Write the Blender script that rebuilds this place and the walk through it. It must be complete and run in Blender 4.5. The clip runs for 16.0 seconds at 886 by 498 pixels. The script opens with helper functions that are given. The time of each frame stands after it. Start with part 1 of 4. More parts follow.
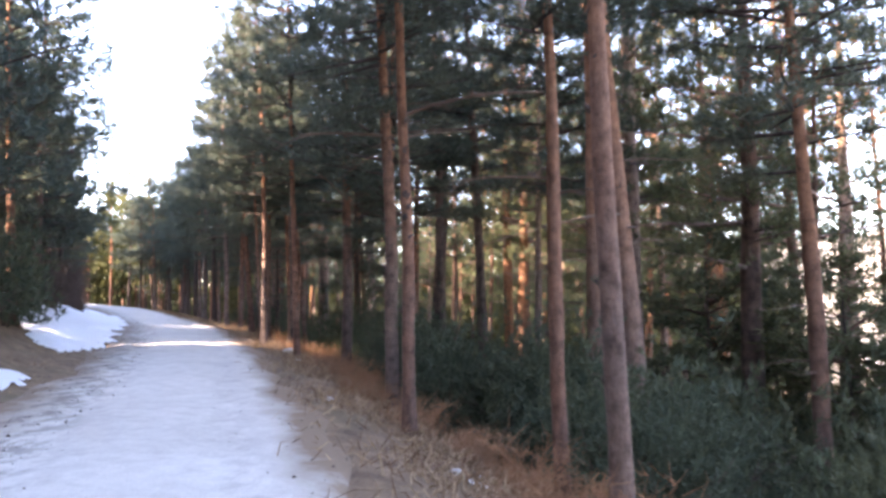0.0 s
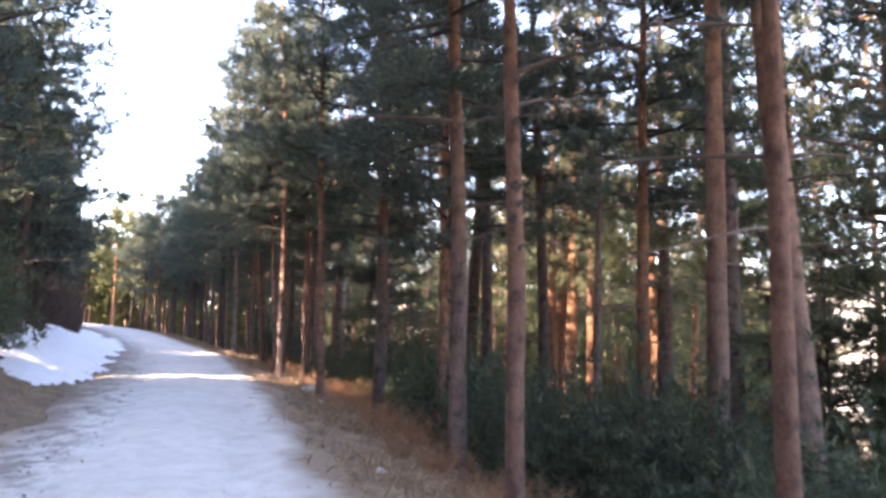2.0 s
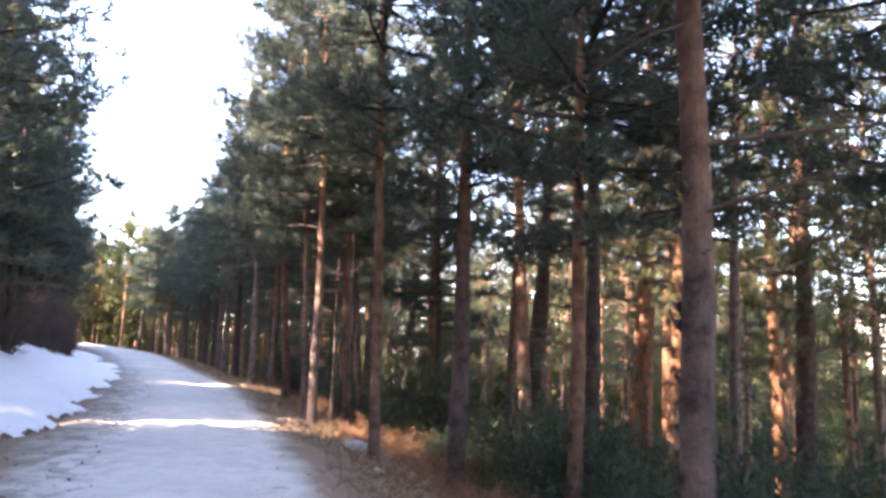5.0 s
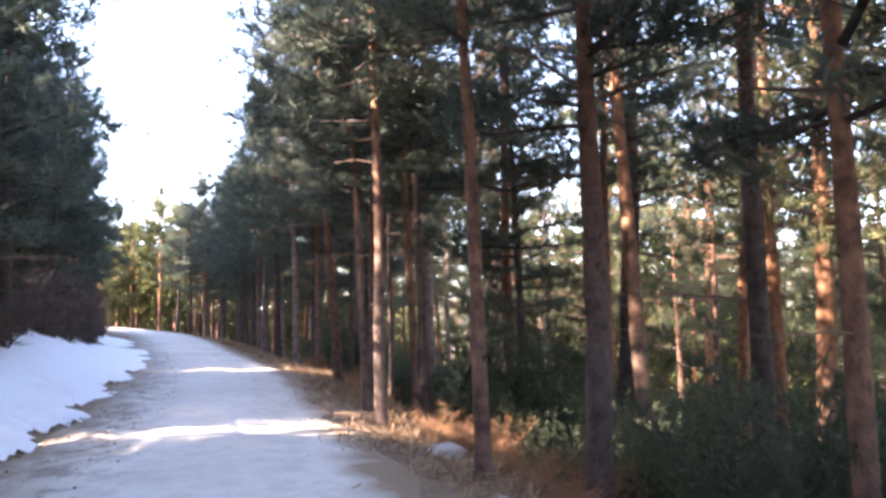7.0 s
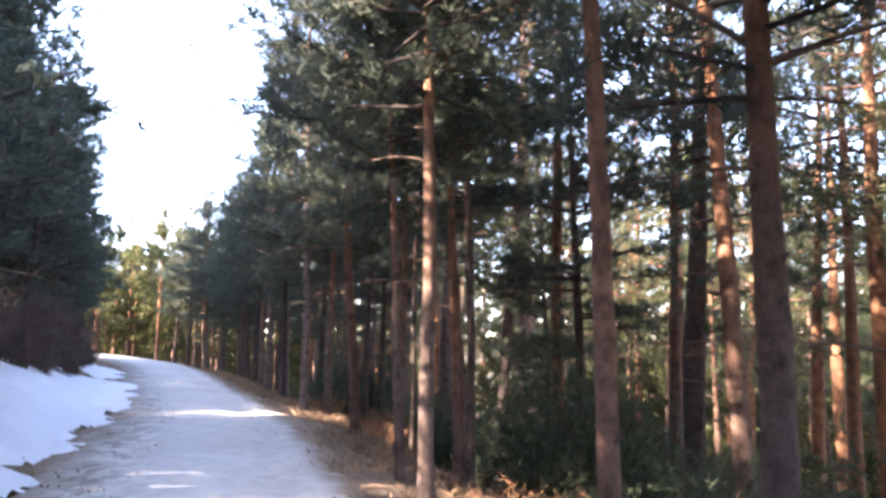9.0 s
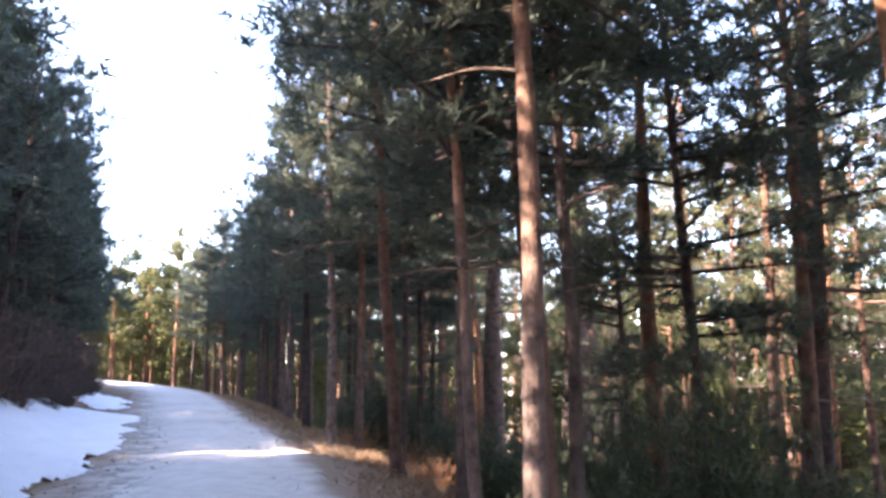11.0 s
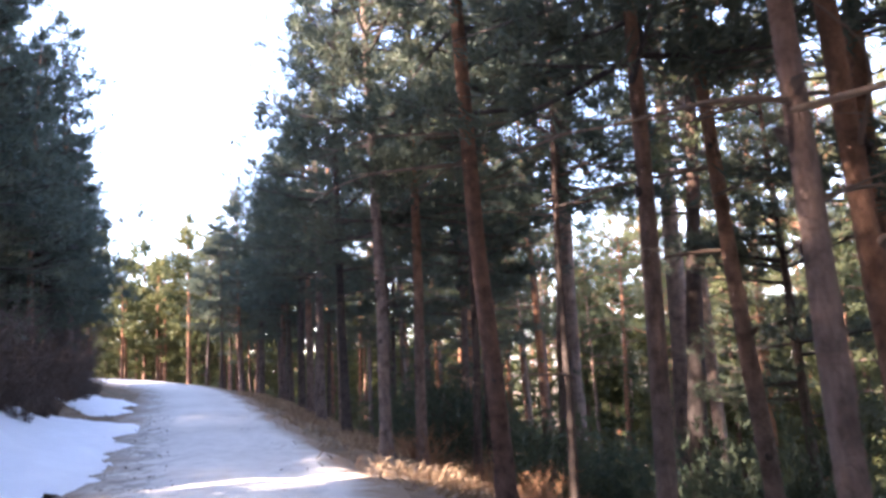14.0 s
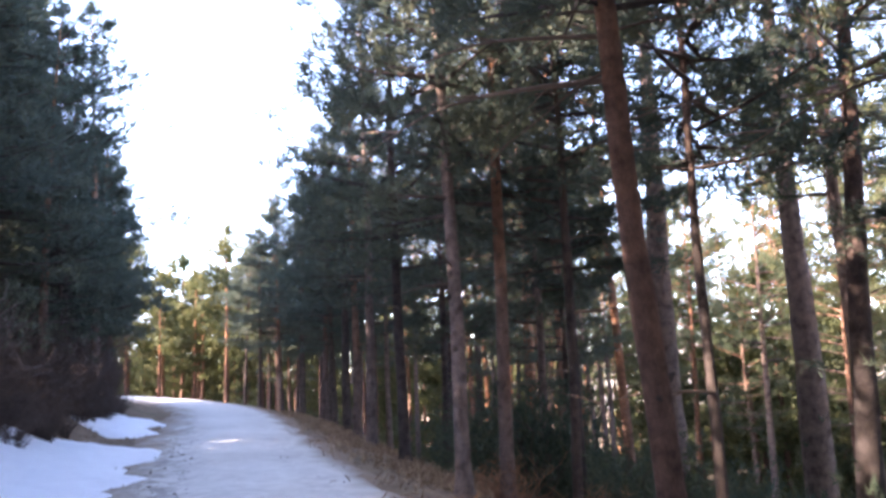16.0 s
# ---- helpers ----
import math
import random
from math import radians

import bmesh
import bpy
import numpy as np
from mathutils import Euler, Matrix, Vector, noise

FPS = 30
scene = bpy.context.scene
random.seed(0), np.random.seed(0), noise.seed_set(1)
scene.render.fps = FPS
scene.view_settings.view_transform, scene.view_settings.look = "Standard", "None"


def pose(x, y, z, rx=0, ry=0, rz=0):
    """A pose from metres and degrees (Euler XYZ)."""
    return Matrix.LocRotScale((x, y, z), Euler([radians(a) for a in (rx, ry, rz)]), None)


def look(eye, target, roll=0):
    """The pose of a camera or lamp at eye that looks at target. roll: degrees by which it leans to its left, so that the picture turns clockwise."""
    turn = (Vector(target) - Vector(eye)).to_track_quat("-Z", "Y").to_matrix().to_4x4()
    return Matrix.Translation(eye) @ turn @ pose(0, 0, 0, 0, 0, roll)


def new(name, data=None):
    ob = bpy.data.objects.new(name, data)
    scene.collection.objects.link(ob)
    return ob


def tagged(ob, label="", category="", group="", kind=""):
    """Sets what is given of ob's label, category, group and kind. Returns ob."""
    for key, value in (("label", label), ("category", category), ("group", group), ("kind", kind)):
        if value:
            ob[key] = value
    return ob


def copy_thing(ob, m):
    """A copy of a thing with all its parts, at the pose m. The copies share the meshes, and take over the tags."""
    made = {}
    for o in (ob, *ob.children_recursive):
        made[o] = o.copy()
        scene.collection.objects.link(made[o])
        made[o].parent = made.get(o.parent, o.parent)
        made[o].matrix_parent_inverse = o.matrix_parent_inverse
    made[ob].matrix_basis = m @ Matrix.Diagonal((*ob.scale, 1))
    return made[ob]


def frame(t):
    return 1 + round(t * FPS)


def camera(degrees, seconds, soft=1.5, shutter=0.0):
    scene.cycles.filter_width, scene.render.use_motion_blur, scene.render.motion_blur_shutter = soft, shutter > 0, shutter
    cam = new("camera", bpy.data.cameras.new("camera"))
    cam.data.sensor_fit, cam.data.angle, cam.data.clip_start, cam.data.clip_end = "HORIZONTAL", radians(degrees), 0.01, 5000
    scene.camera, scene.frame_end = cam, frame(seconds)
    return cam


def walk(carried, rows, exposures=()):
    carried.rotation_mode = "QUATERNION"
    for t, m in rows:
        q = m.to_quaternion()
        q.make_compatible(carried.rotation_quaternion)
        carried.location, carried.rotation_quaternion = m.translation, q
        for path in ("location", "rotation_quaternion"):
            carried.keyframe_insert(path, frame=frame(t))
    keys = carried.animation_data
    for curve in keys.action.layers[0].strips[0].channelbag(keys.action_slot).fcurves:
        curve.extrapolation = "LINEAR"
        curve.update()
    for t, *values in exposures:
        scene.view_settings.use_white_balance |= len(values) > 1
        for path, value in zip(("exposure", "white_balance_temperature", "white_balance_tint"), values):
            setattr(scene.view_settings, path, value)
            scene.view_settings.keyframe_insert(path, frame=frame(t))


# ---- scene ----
cam = camera(60.0, 16.0, soft=3.0, shutter=0.4)
PATH = [
    (0, (1.076, 1.536, 1.314), (0.910, 3.525, 1.440), -1.0),
    (0.5, (0.761, 2.272, 1.318), (0.587, 4.261, 1.435), -0.7),
    (1, (0.498, 2.862, 1.336), (0.305, 4.849, 1.468), -0.7),
    (1.5, (0.215, 3.478, 1.357), (0.041, 5.466, 1.489), 1.4),
    (2, (-0.041, 4.154, 1.399), (-0.224, 6.135, 1.598), 0.6),
    (2.5, (-0.343, 4.891, 1.404), (-0.544, 6.863, 1.669), 0.8),
    (3, (-0.610, 5.543, 1.397), (-0.817, 7.509, 1.705), -0.5),
    (3.5, (-0.913, 6.274, 1.415), (-1.175, 8.238, 1.688), 2.0),
    (6, (-2.184, 9.809, 1.494), (-2.397, 11.780, 1.761), 1.5),
    (6.5, (-2.520, 10.704, 1.459), (-2.868, 12.656, 1.722), -0.9),
    (7, (-2.848, 11.393, 1.489), (-3.161, 13.360, 1.669), -1.3),
    (7.5, (-3.115, 11.893, 1.534), (-3.412, 13.861, 1.730), -1.3),
    (8, (-3.402, 12.486, 1.557), (-3.699, 14.458, 1.718), -0.9),
    (8.5, (-3.602, 13.037, 1.560), (-3.893, 14.999, 1.817), -0.2),
    (9, (-3.872, 13.624, 1.606), (-4.193, 15.579, 1.877), 0.5),
    (11.5, (-5.183, 16.962, 1.619), (-5.579, 18.895, 1.946), -1.4),
    (12, (-5.520, 17.558, 1.605), (-5.981, 19.484, 1.882), -0.8),
    (12.5, (-5.828, 18.151, 1.615), (-6.239, 20.098, 1.815), -0.6),
    (13, (-6.101, 18.717, 1.631), (-6.522, 20.658, 1.859), -3.3),
    (13.5, (-6.406, 19.242, 1.607), (-6.820, 21.182, 1.860), -1.0),
    (14, (-6.635, 19.783, 1.637), (-7.038, 21.721, 1.924), -2.8),
    (14.5, (-6.965, 20.308, 1.622), (-7.385, 22.237, 1.945), -0.5),
    (15, (-7.277, 20.974, 1.574), (-7.739, 22.894, 1.894), -3.0),
    (15.5, (-7.577, 21.595, 1.588), (-8.091, 23.507, 1.875), -1.4),
    (16, (-7.772, 22.050, 1.583), (-8.266, 23.957, 1.925), -2.5),
]
walk(cam, [(t, look(eye, target, roll)) for t, eye, target, roll in PATH], [(0, 3.98, 7300, 27), (9, 3.93, 6950, 25), (16, 3.76, 6750, 27)])
UP = Vector((0, 0, 1))

# ---- world, sun ----
SUN_WAY = Vector((-0.80, -0.58, 0)).normalized()
SUN_ELEV = 30.0
sun_dir = Vector((SUN_WAY.x * math.cos(radians(SUN_ELEV)), SUN_WAY.y * math.cos(radians(SUN_ELEV)), math.sin(radians(SUN_ELEV))))
world = bpy.data.worlds.new("sky")
scene.world = world
world.use_nodes = True
wt = world.node_tree
wt.nodes.clear()
sky = wt.nodes.new("ShaderNodeTexSky")
sky.sky_type = "NISHITA"
sky.sun_disc = False
sky.sun_elevation = radians(SUN_ELEV)
sky.sun_rotation = math.atan2(SUN_WAY.x, SUN_WAY.y)
sky.altitude, sky.air_density, sky.dust_density, sky.ozone_density = 1500, 1.0, 3.4, 1.0
back = wt.nodes.new("ShaderNodeBackground")
back.inputs["Strength"].default_value = 0.15
wout = wt.nodes.new("ShaderNodeOutputWorld")
wt.links.new(sky.outputs[0], back.inputs[0])
wt.links.new(back.outputs[0], wout.inputs[0])
sun = new("sun", bpy.data.lights.new("sun", "SUN"))
sun.data.energy, sun.data.angle, sun.data.color = 4.0, radians(0.6), (1.0, 0.92, 0.80)
sun.matrix_world = look((0, 0, 60), Vector((0, 0, 60)) - sun_dir)


# ---- materials ----
def material(name, rough=0.9):
    m = bpy.data.materials.new(name)
    m.use_nodes = True
    nt = m.node_tree
    b = nt.nodes["Principled BSDF"]
    b.inputs["Roughness"].default_value = rough
    b.inputs["Specular IOR Level"].default_value = 0.25
    return m, nt, b


def node(nt, kind, **values):
    n = nt.nodes.new(kind)
    for key, v in values.items():
        n.inputs[key].default_value = v
    return n


def ramp(nt, source, stops, interp="LINEAR"):
    r = nt.nodes.new("ShaderNodeValToRGB")
    r.color_ramp.interpolation = interp
    els = r.color_ramp.elements
    while len(els) < len(stops):
        els.new(0.5)
    for e, (p, c) in zip(els, stops):
        e.position, e.color = p, (*c, 1)
    nt.links.new(source, r.inputs[0])
    return r.outputs[0]


def mix(nt, fac, a, b, mode="MIX"):
    n = nt.nodes.new("ShaderNodeMix")
    n.data_type, n.blend_type = "RGBA", mode
    for sock, v in ((n.inputs[0], fac), (n.inputs[6], a), (n.inputs[7], b)):
        if isinstance(v, bpy.types.NodeSocket):
            nt.links.new(v, sock)
        elif isinstance(v, (int, float)):
            sock.default_value = v
        else:
            sock.default_value = (*v, 1)
    return n.outputs[2]


def noise_tex(nt, coord, scale, detail=5.0, rough=0.6, stretch=None):
    if stretch:
        mp = nt.nodes.new("ShaderNodeMapping")
        mp.inputs["Scale"].default_value = stretch
        nt.links.new(coord, mp.inputs[0])
        coord = mp.outputs[0]
    n = node(nt, "ShaderNodeTexNoise", Scale=scale, Detail=detail, Roughness=rough)
    nt.links.new(coord, n.inputs["Vector"])
    return n.outputs["Fac"]


def bump(nt, b, height, strength, distance):
    n = node(nt, "ShaderNodeBump", Strength=strength, Distance=distance)
    nt.links.new(height, n.inputs["Height"])
    nt.links.new(n.outputs[0], b.inputs["Normal"])


def maths(nt, op, a, b=0.0, clamp=False):
    n = nt.nodes.new("ShaderNodeMath")
    n.operation, n.use_clamp = op, clamp
    for sock, v in ((n.inputs[0], a), (n.inputs[1], b)):
        if isinstance(v, bpy.types.NodeSocket):
            nt.links.new(v, sock)
        else:
            sock.default_value = v
    return n.outputs[0]


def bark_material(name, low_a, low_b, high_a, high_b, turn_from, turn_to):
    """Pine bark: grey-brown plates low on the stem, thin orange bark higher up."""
    m, nt, b = material(name, 0.95)
    tc = nt.nodes.new("ShaderNodeTexCoord")
    info = nt.nodes.new("ShaderNodeObjectInfo")
    shift = nt.nodes.new("ShaderNodeVectorMath")
    shift.operation = "ADD"
    nt.links.new(tc.outputs["Object"], shift.inputs[0])
    nt.links.new(maths(nt, "MULTIPLY", info.outputs["Random"], 37.0), shift.inputs[1])
    co = shift.outputs[0]
    mp = nt.nodes.new("ShaderNodeMapping")
    mp.inputs["Scale"].default_value = (1, 1, 0.32)
    nt.links.new(co, mp.inputs[0])
    vor = node(nt, "ShaderNodeTexVoronoi", Scale=38.0)
    vor.feature = "DISTANCE_TO_EDGE"
    warp = nt.nodes.new("ShaderNodeVectorMath")
    warp.operation = "ADD"
    nt.links.new(mp.outputs[0], warp.inputs[0])
    nz = node(nt, "ShaderNodeTexNoise", Scale=9.0, Detail=3.0)
    nt.links.new(mp.outputs[0], nz.inputs["Vector"])
    sc = nt.nodes.new("ShaderNodeVectorMath")
    sc.operation = "SCALE"
    sc.inputs[3].default_value = 0.12
    nt.links.new(nz.outputs["Color"], sc.inputs[0])
    nt.links.new(sc.outputs[0], warp.inputs[1])
    nt.links.new(warp.outputs[0], vor.inputs["Vector"])
    crack = ramp(nt, vor.outputs["Distance"], [(0.0, (0, 0, 0)), (0.14, (1, 1, 1))])
    broad = noise_tex(nt, co, 3.0, 4, stretch=(1, 1, 0.5))
    fine = noise_tex(nt, co, 45.0, 5, stretch=(1, 1, 0.4))
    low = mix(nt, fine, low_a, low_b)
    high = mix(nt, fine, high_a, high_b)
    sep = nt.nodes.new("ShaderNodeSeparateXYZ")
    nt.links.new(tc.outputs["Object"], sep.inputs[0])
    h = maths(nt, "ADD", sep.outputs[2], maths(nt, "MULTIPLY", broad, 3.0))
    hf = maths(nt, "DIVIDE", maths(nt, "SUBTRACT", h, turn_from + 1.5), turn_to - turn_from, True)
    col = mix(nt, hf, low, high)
    blotch = ramp(nt, noise_tex(nt, co, 7.0, 4), [(0.32, (0.45, 0.43, 0.43)), (0.5, (0.92, 0.90, 0.90)), (0.68, (1.25, 1.20, 1.16))])
    col = mix(nt, 1.0, col, blotch, "MULTIPLY")
    crk = mix(nt, crack, (0.80, 0.79, 0.78), (1, 1, 1))
    col = mix(nt, 1.0, col, crk, "MULTIPLY")
    tone = ramp(nt, info.outputs["Random"], [(0.0, (0.68, 0.67, 0.69)), (1.0, (1.02, 0.95, 0.91))])
    col = mix(nt, 1.0, col, tone, "MULTIPLY")
    nt.links.new(col, b.inputs["Base Color"])
    bump(nt, b, mix(nt, 0.5, crack, fine), 0.6, 0.014)
    return m


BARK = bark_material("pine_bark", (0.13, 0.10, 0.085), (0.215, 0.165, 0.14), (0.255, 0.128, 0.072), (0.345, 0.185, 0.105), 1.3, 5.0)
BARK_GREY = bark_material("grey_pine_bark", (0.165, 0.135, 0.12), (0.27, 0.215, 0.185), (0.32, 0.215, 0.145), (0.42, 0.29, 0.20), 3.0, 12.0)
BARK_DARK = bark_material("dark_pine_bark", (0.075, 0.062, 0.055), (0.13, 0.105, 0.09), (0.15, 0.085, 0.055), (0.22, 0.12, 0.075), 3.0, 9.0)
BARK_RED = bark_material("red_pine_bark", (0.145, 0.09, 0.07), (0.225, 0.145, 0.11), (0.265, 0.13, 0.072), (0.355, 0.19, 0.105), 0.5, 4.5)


def needle_material(name, dark, light, yellow):
    m, nt, b = material(name, 0.65)
    info = nt.nodes.new("ShaderNodeObjectInfo")
    geo = nt.nodes.new("ShaderNodeNewGeometry")
    tc = nt.nodes.new("ShaderNodeTexCoord")
    clump = noise_tex(nt, tc.outputs["Object"], 1.6, 3)
    c = mix(nt, geo.outputs["Random Per Island"], dark, light)
    c = mix(nt, maths(nt, "MULTIPLY", ramp(nt, clump, [(0.42, (0, 0, 0)), (0.75, (1, 1, 1))]), 0.6), c, yellow)
    c = mix(nt, 1.0, c, ramp(nt, info.outputs["Random"], [(0, (0.78, 0.85, 0.85)), (1, (1.2, 1.12, 0.95))]), "MULTIPLY")
    nt.links.new(c, b.inputs["Base Color"])
    tr = nt.nodes.new("ShaderNodeBsdfTranslucent")
    nt.links.new(c, tr.inputs[0])
    mx = nt.nodes.new("ShaderNodeMixShader")
    mx.inputs[0].default_value = 0.38
    out = nt.nodes["Material Output"]
    nt.links.new(b.outputs[0], mx.inputs[1])
    nt.links.new(tr.outputs[0], mx.inputs[2])
    nt.links.new(mx.outputs[0], out.inputs[0])
    return m


NEEDLES = needle_material("pine_needles", (0.050, 0.064, 0.040), (0.098, 0.120, 0.066), (0.17, 0.155, 0.070))
NEEDLES_BLUE = needle_material("blue_green_needles", (0.056, 0.076, 0.064), (0.098, 0.125, 0.096), (0.132, 0.132, 0.086))
# yellower olive for lower and far trees, sunlight put into the colour
NEEDLES_SUN = needle_material("sunlit_olive_needles", (0.050, 0.062, 0.028), (0.10, 0.112, 0.046), (0.18, 0.155, 0.066))
SHRUB_GREEN = needle_material("shrub_leaves", (0.050, 0.068, 0.048), (0.085, 0.112, 0.074), (0.105, 0.112, 0.064))


def plain(name, a, b_, scale, rough=0.95, depth=0.01):
    m, nt, b = material(name, rough)
    tc = nt.nodes.new("ShaderNodeTexCoord")
    info = nt.nodes.new("ShaderNodeObjectInfo")
    f = noise_tex(nt, tc.outputs["Object"], scale, 6)
    c = mix(nt, f, a, b_)
    c = mix(nt, 1.0, c, ramp(nt, info.outputs["Random"], [(0, (0.8, 0.8, 0.8)), (1, (1.15, 1.15, 1.15))]), "MULTIPLY")
    nt.links.new(c, b.inputs["Base Color"])
    bump(nt, b, f, 0.6, depth)
    return m


DEADWOOD = plain("dead_branch_bark", (0.10, 0.07, 0.055), (0.20, 0.14, 0.10), 14.0)
TWIG = plain("brown_twigs", (0.06, 0.045, 0.038), (0.125, 0.09, 0.072), 9.0)
RUST = plain("dead_bracken", (0.20, 0.10, 0.055), (0.36, 0.20, 0.11), 9.0)
STONE = plain("pale_granite", (0.42, 0.40, 0.37), (0.62, 0.59, 0.55), 18.0)


def straw_material():
    m, nt, b = material("dry_grass", 0.85)
    geo = nt.nodes.new("ShaderNodeNewGeometry")
    c = ramp(nt, geo.outputs["Random Per Island"], [(0.0, (0.14, 0.08, 0.05)), (0.55, (0.26, 0.165, 0.098)), (1.0, (0.42, 0.30, 0.18))])
    nt.links.new(c, b.inputs["Base Color"])
    return m


STRAW = straw_material()


def snow_material():
    m, nt, b = material("old_snow", 0.6)
    tc = nt.nodes.new("ShaderNodeTexCoord")
    f = noise_tex(nt, tc.outputs["Object"], 2.5, 6)
    g = noise_tex(nt, tc.outputs["Object"], 22.0, 6, 0.7)
    c = ramp(nt, f, [(0.3, (0.88, 0.88, 0.89)), (0.7, (0.95, 0.95, 0.95))])
    dirt = ramp(nt, g, [(0.68, (1, 1, 1)), (0.80, (0.72, 0.66, 0.58))])
    nt.links.new(mix(nt, 1.0, c, dirt, "MULTIPLY"), b.inputs["Base Color"])
    b.inputs["Subsurface Weight"].default_value = 0.0
    bump(nt, b, mix(nt, 0.6, f, g), 1.0, 0.09)
    return m


SNOW = snow_material()


def road_material():
    m, nt, b = material("pale_gravel", 0.95)
    tc = nt.nodes.new("ShaderNodeTexCoord")
    co = tc.outputs["Object"]
    big = noise_tex(nt, co, 0.55, 5)
    mid = noise_tex(nt, co, 5.0, 6)
    fine = noise_tex(nt, co, 70.0, 4, 0.7)
    c = ramp(nt, big, [(0.3, (0.53, 0.49, 0.43)), (0.7, (0.65, 0.61, 0.545))])
    c = mix(nt, 1.0, c, ramp(nt, mid, [(0.25, (0.84, 0.83, 0.82)), (0.6, (1.04, 1.04, 1.04))]), "MULTIPLY")
    c = mix(nt, 1.0, c, ramp(nt, fine, [(0.3, (0.75, 0.74, 0.73)), (0.7, (1.12, 1.12, 1.12))]), "MULTIPLY")
    at = nt.nodes.new("ShaderNodeAttribute")
    at.attribute_name = "edge"
    litter = maths(nt, "MULTIPLY", at.outputs["Fac"], maths(nt, "ADD", mid, 0.45))
    c = mix(nt, ramp(nt, litter, [(0.25, (0, 0, 0)), (0.75, (1, 1, 1))]), c, mix(nt, fine, (0.15, 0.10, 0.065), (0.31, 0.22, 0.145)))
    damp = noise_tex(nt, co, 2.6, 6, 0.75, stretch=(2.0, 1.0, 1))
    at2 = nt.nodes.new("ShaderNodeAttribute")
    at2.attribute_name = "rut"
    marks = maths(nt, "MULTIPLY", ramp(nt, damp, [(0.47, (0, 0, 0)), (0.56, (1, 1, 1))]), at2.outputs["Fac"])
    c = mix(nt, maths(nt, "MULTIPLY", marks, 0.75), c, (0.17, 0.145, 0.125))
    nt.links.new(c, b.inputs["Base Color"])
    bump(nt, b, fine, 0.3, 0.012)
    return m


def ground_material():
    m, nt, b = material("needle_litter", 0.97)
    tc = nt.nodes.new("ShaderNodeTexCoord")
    co = tc.outputs["Object"]
    big = noise_tex(nt, co, 0.35, 5)
    mid = noise_tex(nt, co, 3.2, 6)
    fine = noise_tex(nt, co, 38.0, 5, 0.7)
    c = ramp(nt, mid, [(0.25, (0.115, 0.075, 0.05)), (0.55, (0.24, 0.16, 0.10)), (0.8, (0.33, 0.235, 0.15))])
    c = mix(nt, 1.0, c, ramp(nt, fine, [(0.3, (0.6, 0.6, 0.6)), (0.7, (1.25, 1.25, 1.25))]), "MULTIPLY")
    c = mix(nt, ramp(nt, big, [(0.5, (0, 0, 0)), (0.7, (0.5, 0.5, 0.5))]), c, (0.11, 0.11, 0.055))
    nt.links.new(c, b.inputs["Base Color"])
    bump(nt, b, mix(nt, 0.5, mid, fine), 0.8, 0.05)
    return m


def hill_material():
    m, nt, b = material("far_hillside", 1.0)
    tc = nt.nodes.new("ShaderNodeTexCoord")
    co = tc.outputs["Object"]
    f = noise_tex(nt, co, 0.035, 8, 0.65)
    g = noise_tex(nt, co, 0.25, 5, 0.6)
    c = ramp(nt, f, [(0.35, (0.15, 0.13, 0.095)), (0.5, (0.24, 0.205, 0.165)), (0.68, (0.42, 0.40, 0.39))])
    c = mix(nt, ramp(nt, g, [(0.56, (0, 0, 0)), (0.66, (0.6, 0.6, 0.6))]), c, (0.13, 0.14, 0.07))
    nt.links.new(c, b.inputs["Base Color"])
    return m


ROAD, GROUND, HILL = road_material(), ground_material(), hill_material()


# ---- the lie of the land ----
KNOTS = ((24, -44), (11, -18), (4.6, -6), (1.6, 0), (-1.3, 5.9), (-4.95, 15.2), (-8.8, 23.7), (-11.4, 28.7), (-14.1, 33.0), (-18.3, 40.0), (-22.6, 46.6), (-27.6, 52.4), (-35, 58.5), (-46, 63.5), (-62, 66), (-90, 66))


def spline(knots, step=0.4):
    pts = np.array(knots, float)
    pts = np.vstack([2 * pts[0] - pts[1], pts, 2 * pts[-1] - pts[-2]])
    out = []
    for i in range(1, len(pts) - 2):
        p0, p1, p2, p3 = pts[i - 1:i + 3]
        n = max(2, int(np.linalg.norm(p2 - p1) / step))
        for t in np.linspace(0, 1, n, endpoint=False):
            out.append(0.5 * (2 * p1 + (p2 - p0) * t + (2 * p0 - 5 * p1 + 4 * p2 - p3) * t * t + (3 * p1 - p0 - 3 * p2 + p3) * t ** 3))
    return np.array(out)


LINE = spline(KNOTS)
TANG = np.gradient(LINE, axis=0)
TANG /= np.linalg.norm(TANG, axis=1)[:, None]
RUN = np.r_[0, np.cumsum(np.linalg.norm(np.diff(LINE, axis=0), axis=1))]
RUN -= RUN[np.argmin(np.abs(LINE[:, 1]))]
HALF = 1.72


def road_place(x, y):
    """Run along the road and offset to its right."""
    p = np.stack([np.ravel(x), np.ravel(y)], 1).astype(float)
    s, d = np.empty(len(p)), np.empty(len(p))
    for a in range(0, len(p), 4000):
        q = p[a:a + 4000]
        i = ((q[:, None] - LINE[None]) ** 2).sum(2).argmin(1)
        off, t = q - LINE[i], TANG[i]
        along = (off * t).sum(1)
        cross = t[:, 1] * off[:, 0] - t[:, 0] * off[:, 1]
        far = np.linalg.norm(off, axis=1)
        d[a:a + 4000] = np.where(np.abs(along) < 1.0, cross, np.sign(cross) * far)
        s[a:a + 4000] = RUN[i] + along
    return s.reshape(np.shape(x)), d.reshape(np.shape(x))


